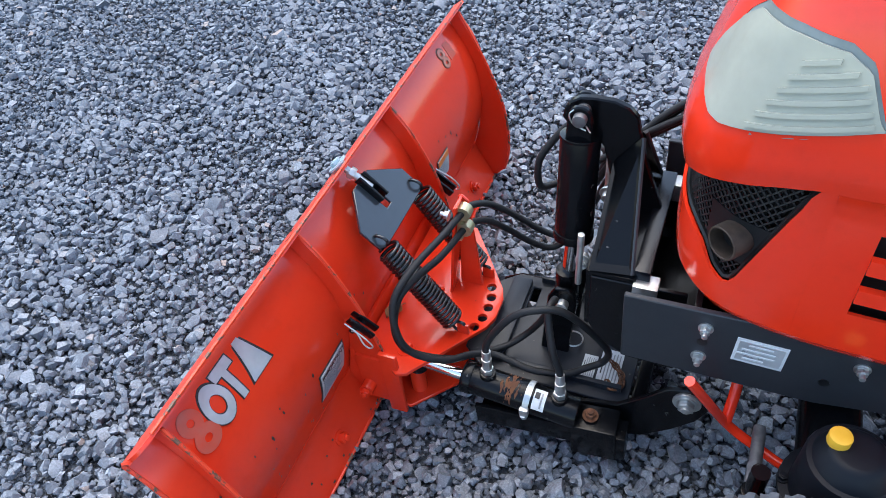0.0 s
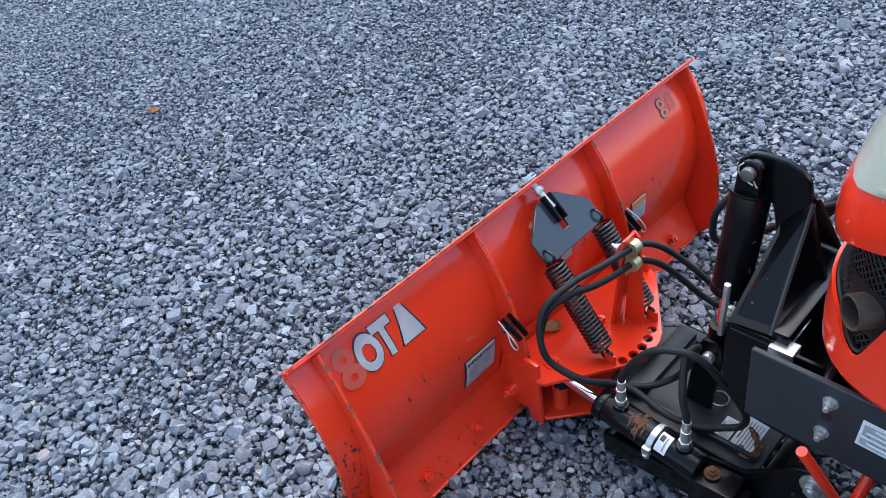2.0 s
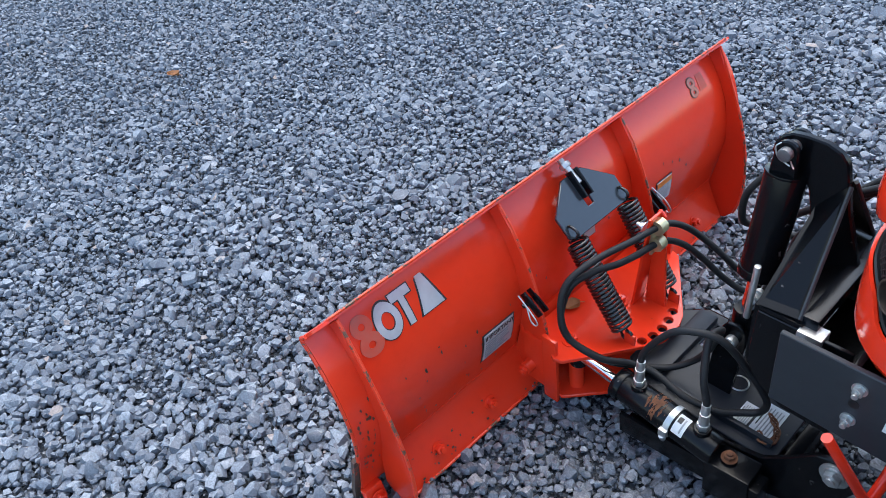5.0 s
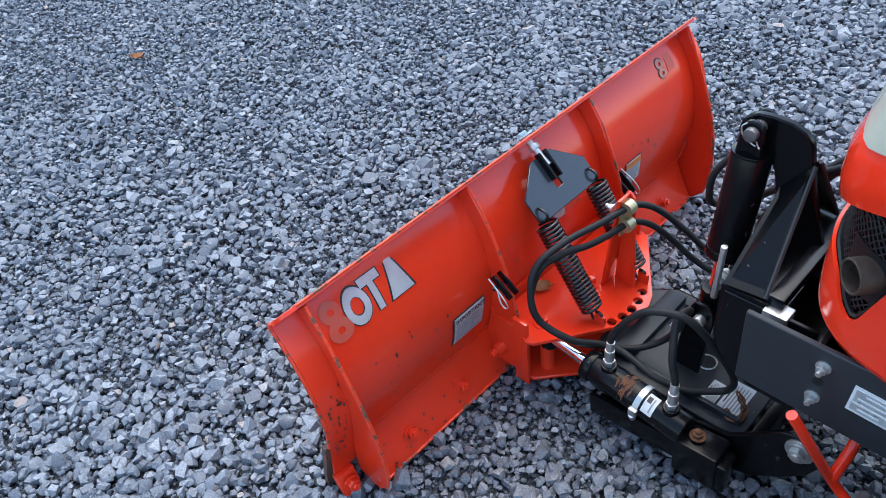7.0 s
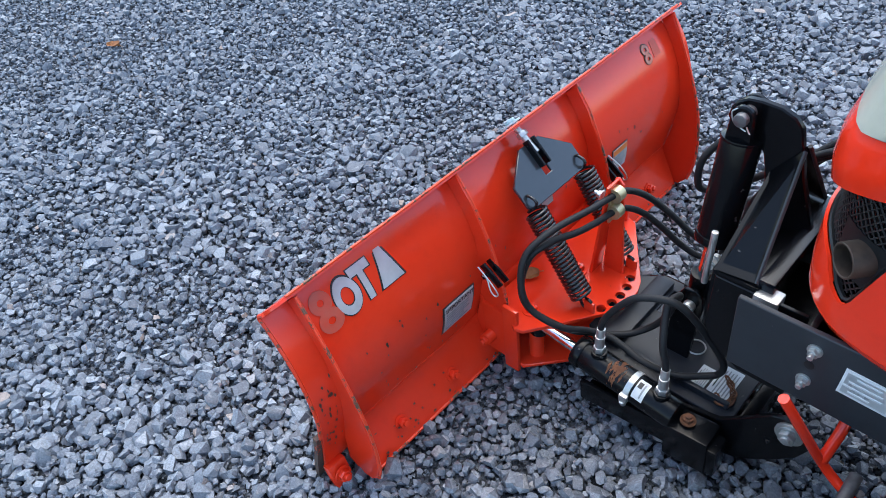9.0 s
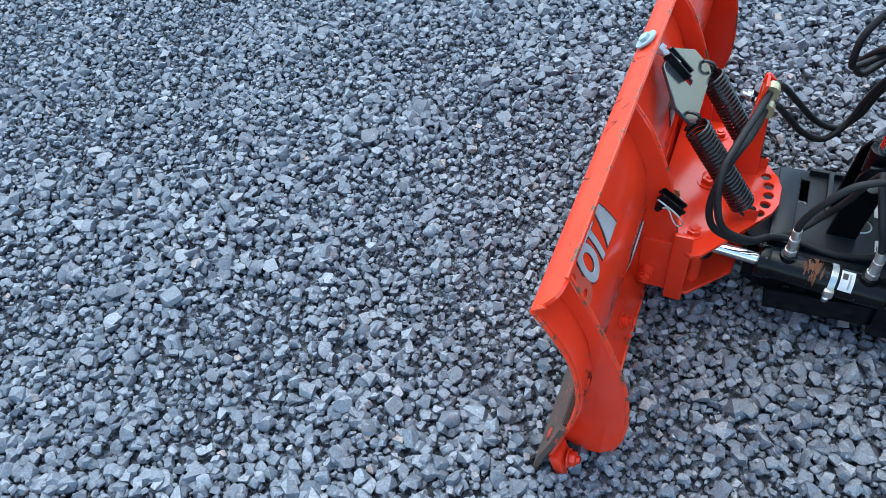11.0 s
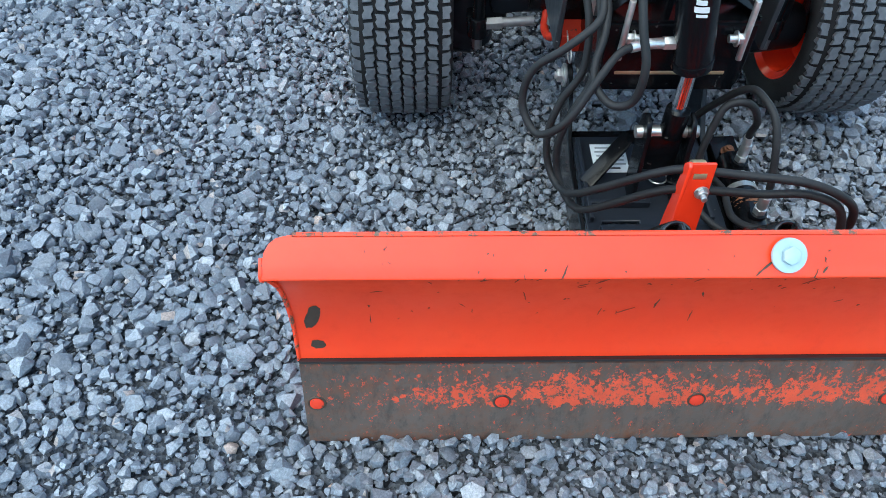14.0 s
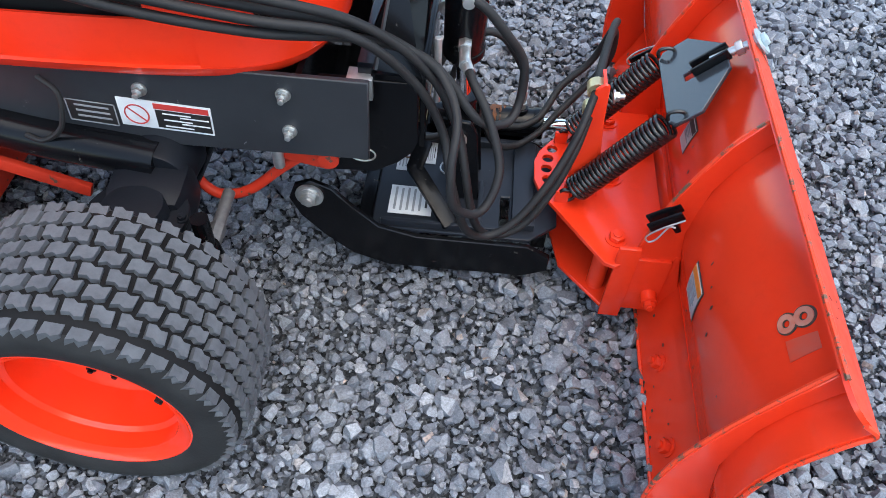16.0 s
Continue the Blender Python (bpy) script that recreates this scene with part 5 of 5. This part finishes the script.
# grille: dark backing, diamond mesh and the exhaust outlet
part("grille_back", hood_patch(-0.42, 0.42, lambda s: 0.68, lambda s: grille_top(s) + 0.005, 0.004, -0.045, cols=60, rows=4), PLASTIC, hood)
bm = bmesh.new()
for way in (1, -1):
    for k in range(-48, 49):
        s0 = k * 0.0145
        pts = []
        for j in range(16):
            z = 0.69 + 0.0145 * j
            s = s0 + way * 0.028 * (j - 7) / 2
            if 0.196 < s < 0.306 and 0.728 < z < 0.802:
                if len(pts) > 1:
                    sweep(bm, pts, 0.0019, 4)
                pts = []
            elif abs(s) < 0.38 and grille_low(s) - 0.008 < z < grille_top(s) + 0.004:
                pts.append(hood_at(s, z, -0.010))
        if len(pts) > 1:
            sweep(bm, pts, 0.0019, 4)
tagged(part("grille_mesh", bm, PLASTIC, hood, "black expanded-mesh grille", smooth=0), kind="stuff")
bm = bmesh.new()
sweep(bm, [hood_at(-0.364 + 0.728 * k / 60, grille_low(-0.364 + 0.728 * k / 60) + 0.003, -0.006) for k in range(61)], 0.005, 6)
sweep(bm, [hood_at(-0.364 + 0.728 * k / 60, grille_top(-0.364 + 0.728 * k / 60) - 0.003, -0.006) for k in range(61)], 0.006, 6)
part("grille_rim", bm, PLASTIC, hood)
part("exhaust_surround", hood_patch(0.186, 0.312, lambda s: max(0.722, grille_low(s)), lambda s: max(min(0.808, grille_top(s)), grille_low(s) + 0.002), 0.005, -0.012, cols=16, rows=4), PLASTIC, hood, "smooth black panel round the exhaust", smooth=50)
E0, E1 = Vector((-0.886, 0.132, 0.768)), Vector((-0.812, 0.216, 0.770))
ed = (E1 - E0).normalized()
pipe = slab(ring_of(0, 0, 0.029, 32), (E1 - E0).length, [ring_of(0, 0, 0.0250, 28)], 0.001)
bm = join(bmesh.new(), pipe, Matrix.Translation(E0) @ ed.to_track_quat("Z", "Y").to_matrix().to_4x4())
part("exhaust_outlet", bm, BARE, hood, "black open exhaust pipe")

# front axle
bm = bmesh.new()
rod(bm, (-1.07, -0.40, 0.33), (-1.07, 0.37, 0.33), 0.055, sides=20, bevel=0.005)
box(bm, (-1.07, YC, 0.37), (0.16, 0.22, 0.14), (0, 0, 0), 0.02)
part("axle_beam", bm, BLACK, tractor)
for s in (-1, 1):
    y = YC + s * 0.385
    bm = bmesh.new()
    if s > 0:
        rod(bm, (-1.075, y - 0.02, 0.31), (-1.075, y - 0.02, 0.485), 0.078, 0.072, sides=28, bevel=0.012)
        rod(bm, (-1.075, y - 0.02, 0.470), (-1.075, y - 0.02, 0.515), 0.072, 0.040, sides=28, bevel=0.010)
    else:
        # squared casting with a stub of axle tube
        box(bm, (-1.070, y + 0.090, 0.352), (0.145, 0.110, 0.110), (8, 0, 0), 0.032)
        rod(bm, (-1.070, y + 0.11, 0.375), (-1.070, y + 0.20, 0.380), 0.062, 0.070, sides=28, bevel=0.008)
        rod(bm, (-1.075, y + 0.02, 0.25), (-1.075, y + 0.02, 0.405), 0.076, 0.056, sides=28, bevel=0.014)
    rod(bm, (-1.075, y - s * 0.02, 0.365), (-1.075, y - s * 0.02, 0.378), 0.092, sides=28, bevel=0.003)
    for k in range(6):
        hexbolt(bm, (-1.075 + 0.084 * math.cos(k * 1.05), y - s * 0.02 + 0.084 * math.sin(k * 1.05), 0.378), (0, 0, 1), 0.008, 0.007, 0.002)
    rod(bm, (-1.075, y + s * 0.015, 0.34), (-1.075, y + s * 0.015, 0.19), 0.062, 0.075, sides=24, bevel=0.006)
    rod(bm, (-1.075, y, 0.22), (-1.075, y + s * 0.12, 0.22), 0.075, 0.06, sides=24, bevel=0.006)
    case = part("gear_case", bm, CASE_GREY, tractor, "dark painted axle gear case")
    bm = rod(bmesh.new(), (-1.045, y - s * 0.030, 0.510), (-1.045, y - s * 0.030, 0.532), 0.018, sides=24, bevel=0.004)
    if s > 0:
        part("filler_cap", bm, YELLOW, case, "yellow filler cap")
    else:
        bm.free()
    bm = bmesh.new()
    rod(bm, (-0.955, y - s * 0.01, 0.395), (-0.955, y - s * 0.01, 0.29), 0.016, sides=14)
    rod(bm, (-0.955, y - s * 0.01, 0.325), (-0.955, y - s * 0.01, 0.275), 0.021, 0.028, sides=18, bevel=0.004)
    box(bm, (-1.0, y, 0.30), (0.11, 0.035, 0.03), (0, 0, 0), 0.006)
    part("steering_arm", bm, BLACK, tractor)
    bm = rod(bmesh.new(), (-0.955, y - s * 0.01, 0.285), (-0.955, y - s * 0.01, 0.235), 0.013, sides=6, bevel=0.002)
    rod(bm, (-0.955, y, 0.305), (-0.955, y - s * 0.15, 0.315), 0.012, sides=12)
    rod(bm, (-0.955, y - s * 0.03, 0.306), (-0.955, y - s * 0.07, 0.309), 0.016, sides=6)
    part("tie_rod", bm, DULL_STEEL, tractor)

# wheels: rim, carcass, and a turf tread of wavy blocks
WR = 0.261


def wheel(side, steer):
    hub_at = Vector((-1.085, YC + side * 0.567, 0.248))
    turn = Matrix.Translation(hub_at) @ pose(0, 0, 0, 0, 0, steer) @ Matrix.Diagonal((1.0, 1.15 * side, 1.0, 1))

    def lathe(profile, n=56):
        bm = bmesh.new()
        rings = [[bm.verts.new((r * math.cos(2 * math.pi * k / n), y, r * math.sin(2 * math.pi * k / n))) for k in range(n)] for r, y in profile]
        for a, b in zip(rings, rings[1:]):
            for k in range(n):
                bm.faces.new((a[k], a[(k + 1) % n], b[(k + 1) % n], b[k]))
        return bm

    def placed(bm):
        bmesh.ops.transform(bm, matrix=turn, verts=bm.verts)
        return bm

    hub = lathe([(0.004, -0.03), (0.05, -0.03), (0.05, 0.0), (0.045, 0.012), (0.004, 0.014)], 24)
    for k in range(5):
        a = 2 * math.pi * k / 5
        hexbolt(hub, (0.034 * math.cos(a), 0.012, 0.034 * math.sin(a)), (0, 1, 0), 0.009, 0.010, 0.004)
    w = part("wheel", placed(hub), BLACK, tractor, "orange steel rim with a wide turf tyre")
    rim = lathe([(0.054, -0.012), (0.096, -0.008), (0.126, 0.004), (0.135, 0.030), (0.140, 0.060), (0.149, 0.066), (0.151, 0.092), (0.167, 0.097), (0.175, 0.104), (0.178, 0.104), (0.178, 0.098), (0.169, 0.090), (0.165, -0.090), (0.178, -0.098), (0.169, -0.100), (0.152, -0.090), (0.135, -0.020), (0.054, -0.020)])
    part("rim", placed(rim), HOOD_RED, w, "orange steel rim")
    stem = rod(bmesh.new(), (0.135, 0.05, 0.03), (0.124, 0.085, 0.026), 0.007, sides=10)
    part("valve_stem", placed(stem), RUBBER, w)
    R0 = WR - 0.010
    side_curve = [(0.168, 0.094), (0.178, 0.104), (0.195, 0.108), (0.214, 0.1105), (0.231, 0.1075), (0.243, 0.098), (R0, 0.080), (R0 + 0.003, 0.04), (R0 + 0.004, 0.0)]
    prof = side_curve + [(r, -y) for r, y in side_curve[-2::-1]]
    carcass = lathe(prof, 72)
    # carcass between the blocks gets a darker rubber, painting in the grooves' shade
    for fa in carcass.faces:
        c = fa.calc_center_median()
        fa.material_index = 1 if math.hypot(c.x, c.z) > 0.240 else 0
    part("tyre", placed(carcass), [TYRE, GROOVE_SHADE], w, "black tyre with dusty sidewall", smooth=60)
    tread = bmesh.new()
    rows, around = 8, 42
    for i in range(rows):
        v = -0.094 + 0.188 * i / (rows - 1)
        edge_drop = max(0.0, abs(v) - 0.045)
        r_in = R0 - 0.004 - edge_drop**2 * 6.5
        r_out = r_in + 0.0165
        for k in range(around):
            a0 = 2 * math.pi * (k + 0.5 * (i % 2)) / around
            half, gap = 2 * math.pi / around * 0.418, 0.0112
            zig = 0.0016
            ring = []
            for du, dv in ((-1, -1), (-0.25, -0.72), (0.25, -1.1), (1, -0.8), (1, 1), (0.25, 0.72), (-0.25, 1.1), (-1, 0.8)):
                ring.append((a0 + half * du + (0.004 if dv > 0 else -0.004) * (1 if i % 2 else -1), v + gap * dv + zig * du * (1 if i % 2 else -1)))
            lo = [tread.verts.new((r_in * math.cos(a), y, r_in * math.sin(a))) for a, y in ring]
            hi = [tread.verts.new((r_out * math.cos(a0 + (a - a0) * 0.92), v + (y - v) * 0.92, r_out * math.sin(a0 + (a - a0) * 0.92))) for a, y in ring]
            tread.faces.new(hi)
            for j in range(8):
                tread.faces.new((lo[j], lo[(j + 1) % 8], hi[(j + 1) % 8], hi[j]))
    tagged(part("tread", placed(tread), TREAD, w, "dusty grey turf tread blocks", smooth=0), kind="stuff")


wheel(-1, 0)
wheel(1, 0)

# red lift links under the rails
bm = sweep(bmesh.new(), smooth_path([(-0.812, 0.283, 0.495), (-0.85, 0.25, 0.40), (-0.895, 0.215, 0.295), (-0.95, 0.225, 0.262), (-1.05, 0.26, 0.25), (-1.2, 0.27, 0.26)], 6), 0.0100, 12)
part("lift_lever", bm, HOOD_RED, tractor, "bent orange lever")
bm = sweep(bmesh.new(), smooth_path([(-0.895, 0.215, 0.30), (-0.90, 0.16, 0.37), (-0.88, 0.12, 0.40)], 5), 0.011, 12)
part("lift_lever", bm, HOOD_RED, tractor)
bm = sweep(bmesh.new(), smooth_path([(-0.80, -0.19, 0.390), (-0.86, -0.20, 0.345), (-0.93, -0.21, 0.285), (-0.985, -0.215, 0.270), (-1.02, -0.21, 0.285), (-1.05, -0.20, 0.33)], 6), 0.0105, 12)
part("lift_lever", bm, DIRTY_RED, tractor, "bent grimy orange lever")
bm = bmesh.new()
box(bm, (-0.80, -0.19, 0.402), (0.10, 0.06, 0.055), (0, 12, 0), 0.012)
rod(bm, (-0.76, -0.222, 0.405), (-0.76, -0.232, 0.405), 0.020, sides=16, bevel=0.003)
rod(bm, (-0.855, -0.225, 0.425), (-0.855, -0.225, 0.375), 0.011, sides=12, mat=1, bevel=0.002)
part("link_bracket", bm, [DIRTY_RED, ZINC], tractor, "grimy orange link bracket")
for x in (-0.70, -0.76):
    bm = sweep(bmesh.new(), [Vector((x + 0.024 * math.cos(a), -0.205, 0.405 + 0.016 * math.sin(a))) for a in np.linspace(0, 2 * math.pi, 25)], 0.0018, 6)
    part("pin_ring", bm, ZINC, tractor)
bm = sweep(bmesh.new(), smooth_path([(-1.06, -0.27, 0.405), (-1.15, -0.262, 0.412), (-1.28, -0.255, 0.425), (-1.42, -0.25, 0.455), (-1.5, -0.25, 0.49)], 5), 0.038, 18)
part("steering_tube", bm, BLACK, tractor)
bm = bmesh.new()
box(bm, (-1.335, -0.262, 0.335), (0.235, 0.014, 0.030), (0, 19, 0), 0.004)
box(bm, (-1.45, -0.262, 0.375), (0.06, 0.016, 0.075), (0, 19, 0), 0.006)
part("lift_lever", bm, DIRTY_RED, tractor, "flat grimy orange link")

bm = sweep(bmesh.new(), smooth_path([(-1.282, -0.285, 0.455), (-1.25, -0.29, 0.45), (-1.21, -0.285, 0.48), (-1.20, -0.27, 0.54), (-1.23, -0.262, 0.57)], 6), 0.005, 8)
part("lead", bm, RUBBER, tractor)

bm = rod(bmesh.new(), (-1.412, -0.300, 0.385), (-1.424, -0.300, 0.418), 0.017, 0.013, sides=14, bevel=0.003)
part("lead_cap", bm, YELLOW, tractor, "yellow plastic cap on a lead")
bm = sweep(bmesh.new(), smooth_path([(-1.424, -0.300, 0.418), (-1.437, -0.300, 0.445), (-1.452, -0.296, 0.50), (-1.49, -0.285, 0.60), (-1.52, -0.28, 0.68)], 5), 0.0055, 8)
part("lead", bm, YELLOW, tractor)

# ---- mower deck between the wheels ----
mower = thing("mower_deck", "orange steel mower deck with scuffed paint under the tractor", "mower deck", (-1.85, YC, 0))
out = [(-1.50, -0.42), (-1.53, -0.58), (-1.60, -0.68), (-1.75, -0.76), (-2.3, -0.78), (-2.3, 0.75), (-1.75, 0.73), (-1.60, 0.65), (-1.53, 0.55), (-1.50, 0.39)]
bm = bmesh.new()
levels = [(0.16, 1.0), (0.25, 1.0), (0.275, 0.985), (0.283, 0.95), (0.295, 0.60), (0.34, 0.5), (0.35, 0.3)]
cx, cy = -1.95, YC
rings = [[bm.verts.new((cx + (x - cx) * k, cy + (y - cy) * k, z)) for x, y in out] for z, k in levels]
for a, b in zip(rings, rings[1:]):
    for j in range(len(out)):
        bm.faces.new((a[j], a[(j + 1) % len(out)], b[(j + 1) % len(out)], b[j]))
bm.faces.new(rings[-1])
bevelled(bm, 0.012, segments=3, angle=25)
part("shell", bm, DIRTY_RED, mower, "scuffed orange pressed-steel shell", smooth=50)
bm = sweep(bmesh.new(), smooth_path([(-1.50, -0.30, 0.30), (-1.47, -0.22, 0.42), (-1.50, -0.10, 0.46), (-1.6, -0.08, 0.40)], 6), 0.012, 10)
part("lift_bracket", bm, RED, mower)
for y in (-0.80, 0.77):
    bm = bmesh.new()
    box(bm, (-1.64, y, 0.22), (0.07, 0.05, 0.12), (0, 0, 0), 0.012)
    rod(bm, (-1.64, y, 0.28), (-1.64, y, 0.305), 0.030, 0.026, sides=20, bevel=0.004)
    part("wheel_bracket", bm, DIRTY_RED, mower)
    bm = rod(bmesh.new(), (-1.64, y, 0.305), (-1.64, y, 0.345), 0.014, sides=16, bevel=0.003)
    part("spindle", bm, DULL_STEEL, mower)
    bm = rod(bmesh.new(), (-1.70, y - 0.03, 0.085), (-1.70, y + 0.03, 0.085), 0.085, sides=32, bevel=0.014)
    rod(bm, (-1.70, y - 0.034, 0.085), (-1.70, y + 0.034, 0.085), 0.025, sides=16)
    part("gauge_wheel", bm, TYRE, mower, "small dark grey gauge wheel")


# ---- hydraulic hoses ----
def hose(points, r=0.0082, label="black rubber hydraulic hose looped between tractor and plough"):
    path = smooth_path(points, 7)
    ob = thing("hydraulic_hose", label, "hose", points[0], "hydraulic hoses")
    tube = part("tube", sweep(bmesh.new(), path, r, 10), RUBBER, ob, smooth=80)
    a, b = path[-1], path[-3]
    part("ferrule", rod(bmesh.new(), a, a + (b - a).normalized() * 0.03, r * 1.22, sides=14, bevel=0.001), ZINC, ob, "crimped zinc ferrule")
    return tube


F1, F2 = A0 + ad * 0.056 + Vector((0, 0, 0.09)), A0 + ad * 0.225 + Vector((0, 0, 0.09))
LOOP = [(-0.256, 0.045, 0.476), (-0.232, 0.155, 0.479), (-0.213, 0.230, 0.448), (-0.222, 0.260, 0.378), (-0.248, 0.257, 0.315), (-0.305, 0.225, 0.268)]
hose([(-1.5, -0.30, 0.87), (-1.1, -0.31, 0.79), (-0.85, -0.295, 0.74), (-0.70, -0.245, 0.69), (-0.605, -0.205, 0.58), (-0.554, -0.205, 0.480), (-0.535, -0.243, 0.411), (-0.515, -0.264, 0.346), (-0.494, -0.260, 0.280), (-0.452, -0.240, 0.248), (-0.398, -0.218, 0.278), (-0.345, -0.180, 0.350), (-0.305, -0.130, 0.420), (-0.284, -0.080, 0.462), (-0.272, -0.038, 0.474)] + LOOP + [(-0.345, 0.165, 0.228), (-0.385, 0.140, 0.212), (-0.427, 0.140, 0.205), (-0.475, 0.146, 0.200), (-0.517, 0.138, 0.192), (-0.558, 0.123, 0.186), (-0.595, 0.097, 0.188), (-0.630, 0.080, 0.205), (-0.638, 0.088, 0.260), (-0.600, 0.115, 0.350), (-0.550, 0.146, 0.430), (-0.500, 0.165, 0.440), (-0.450, 0.180, 0.415), F1 + Vector((-0.004, -0.006, 0.060)), F1])
hose([(-1.5, -0.285, 0.90), (-1.1, -0.295, 0.82), (-0.85, -0.28, 0.77), (-0.69, -0.225, 0.70), (-0.585, -0.185, 0.59), (-0.530, -0.188, 0.480), (-0.508, -0.222, 0.405), (-0.492, -0.244, 0.335), (-0.470, -0.238, 0.262), (-0.428, -0.216, 0.225), (-0.376, -0.196, 0.252), (-0.330, -0.160, 0.318), (-0.300, -0.118, 0.376), (-0.283, -0.075, 0.412), (-0.272, -0.038, 0.424)] + [(-0.262, 0.03, 0.428), (-0.250, 0.09, 0.434), (-0.234, 0.160, 0.450), (-0.214, 0.217, 0.432)] + [Vector(p) + Vector((0.016, -0.018, -0.026)) for p in LOOP[3:-1]] + [(-0.30, 0.190, 0.225), (-0.350, 0.135, 0.196), (-0.405, 0.090, 0.190), (-0.450, 0.060, 0.222), (-0.485, 0.066, 0.290), (-0.503, 0.077, 0.350), (-0.522, 0.100, 0.408), (-0.520, 0.146, 0.415), (-0.542, 0.190, 0.350), F2 + Vector((0.004, -0.006, 0.040)), F2])
hose([(-1.5, -0.285, 0.86), (-1.1, -0.31, 0.765), (-0.85, -0.29, 0.715), (-0.70, -0.22, 0.67), (-0.605, -0.178, 0.620), (-0.550, -0.178, 0.572), (-0.508, -0.196, 0.522), (-0.477, -0.193, 0.494), (-0.438, -0.166, 0.482), (-0.421, -0.133, 0.508), (-0.423, -0.127, 0.582), (-0.455, -0.138, 0.640), (-0.495, -0.142, 0.690), (-0.520, -0.135, 0.704), (-0.525, -0.112, 0.700)])
hose([(-1.5, -0.285, 0.89), (-1.1, -0.30, 0.80), (-0.83, -0.26, 0.735), (-0.69, -0.205, 0.68), (-0.605, -0.185, 0.625), (-0.560, -0.190, 0.588), (-0.528, -0.250, 0.550), (-0.530, -0.312, 0.492), (-0.520, -0.325, 0.415), (-0.472, -0.295, 0.378), (-0.446, -0.246, 0.432), (-0.474, -0.195, 0.510), (-0.508, -0.152, 0.552), (-0.525, -0.104, 0.558)])

# ---- a fallen leaf ----
def fallen_leaf(x, y, turn, size, lift=0.0, label="curled dry orange-brown leaf lying on the gravel"):
    ob = thing("fallen_leaf", label, "leaf", (x, y, 0.012 + lift))
    ob.rotation_euler = (0, 0, radians(turn))
    bm = bmesh.new()
    rows = []
    for i in range(9):
        t = i / 8
        w = size * 0.42 * math.sin(math.pi * min(t * 1.05, 1)) ** 0.7 * (1 + 0.18 * math.sin(9 * t))
        rows.append([(x + size * (t - 0.5), y + w * q, 0.018 + lift + 0.35 * size * abs(q) ** 1.5 * 0.6 + 0.15 * size * (t - 0.5) ** 2) for q in (-1, -0.5, 0, 0.5, 1)])
    strip(bm, rows, 0.0006)
    part("leaf_blade", bm, LEAF, ob)
    part("stalk", sweep(bmesh.new(), [Vector((x - size * 0.5, y, 0.022 + lift)), Vector((x - size * 0.75, y + 0.004, 0.02 + lift))], 0.0012, 5), LEAF, ob)


fallen_leaf(2.564, -0.081, 30, 0.07)
fallen_leaf(-0.112, 0.090, 70, 0.050, 0.191, "crumpled dry brown leaf caught on the swivel plate")
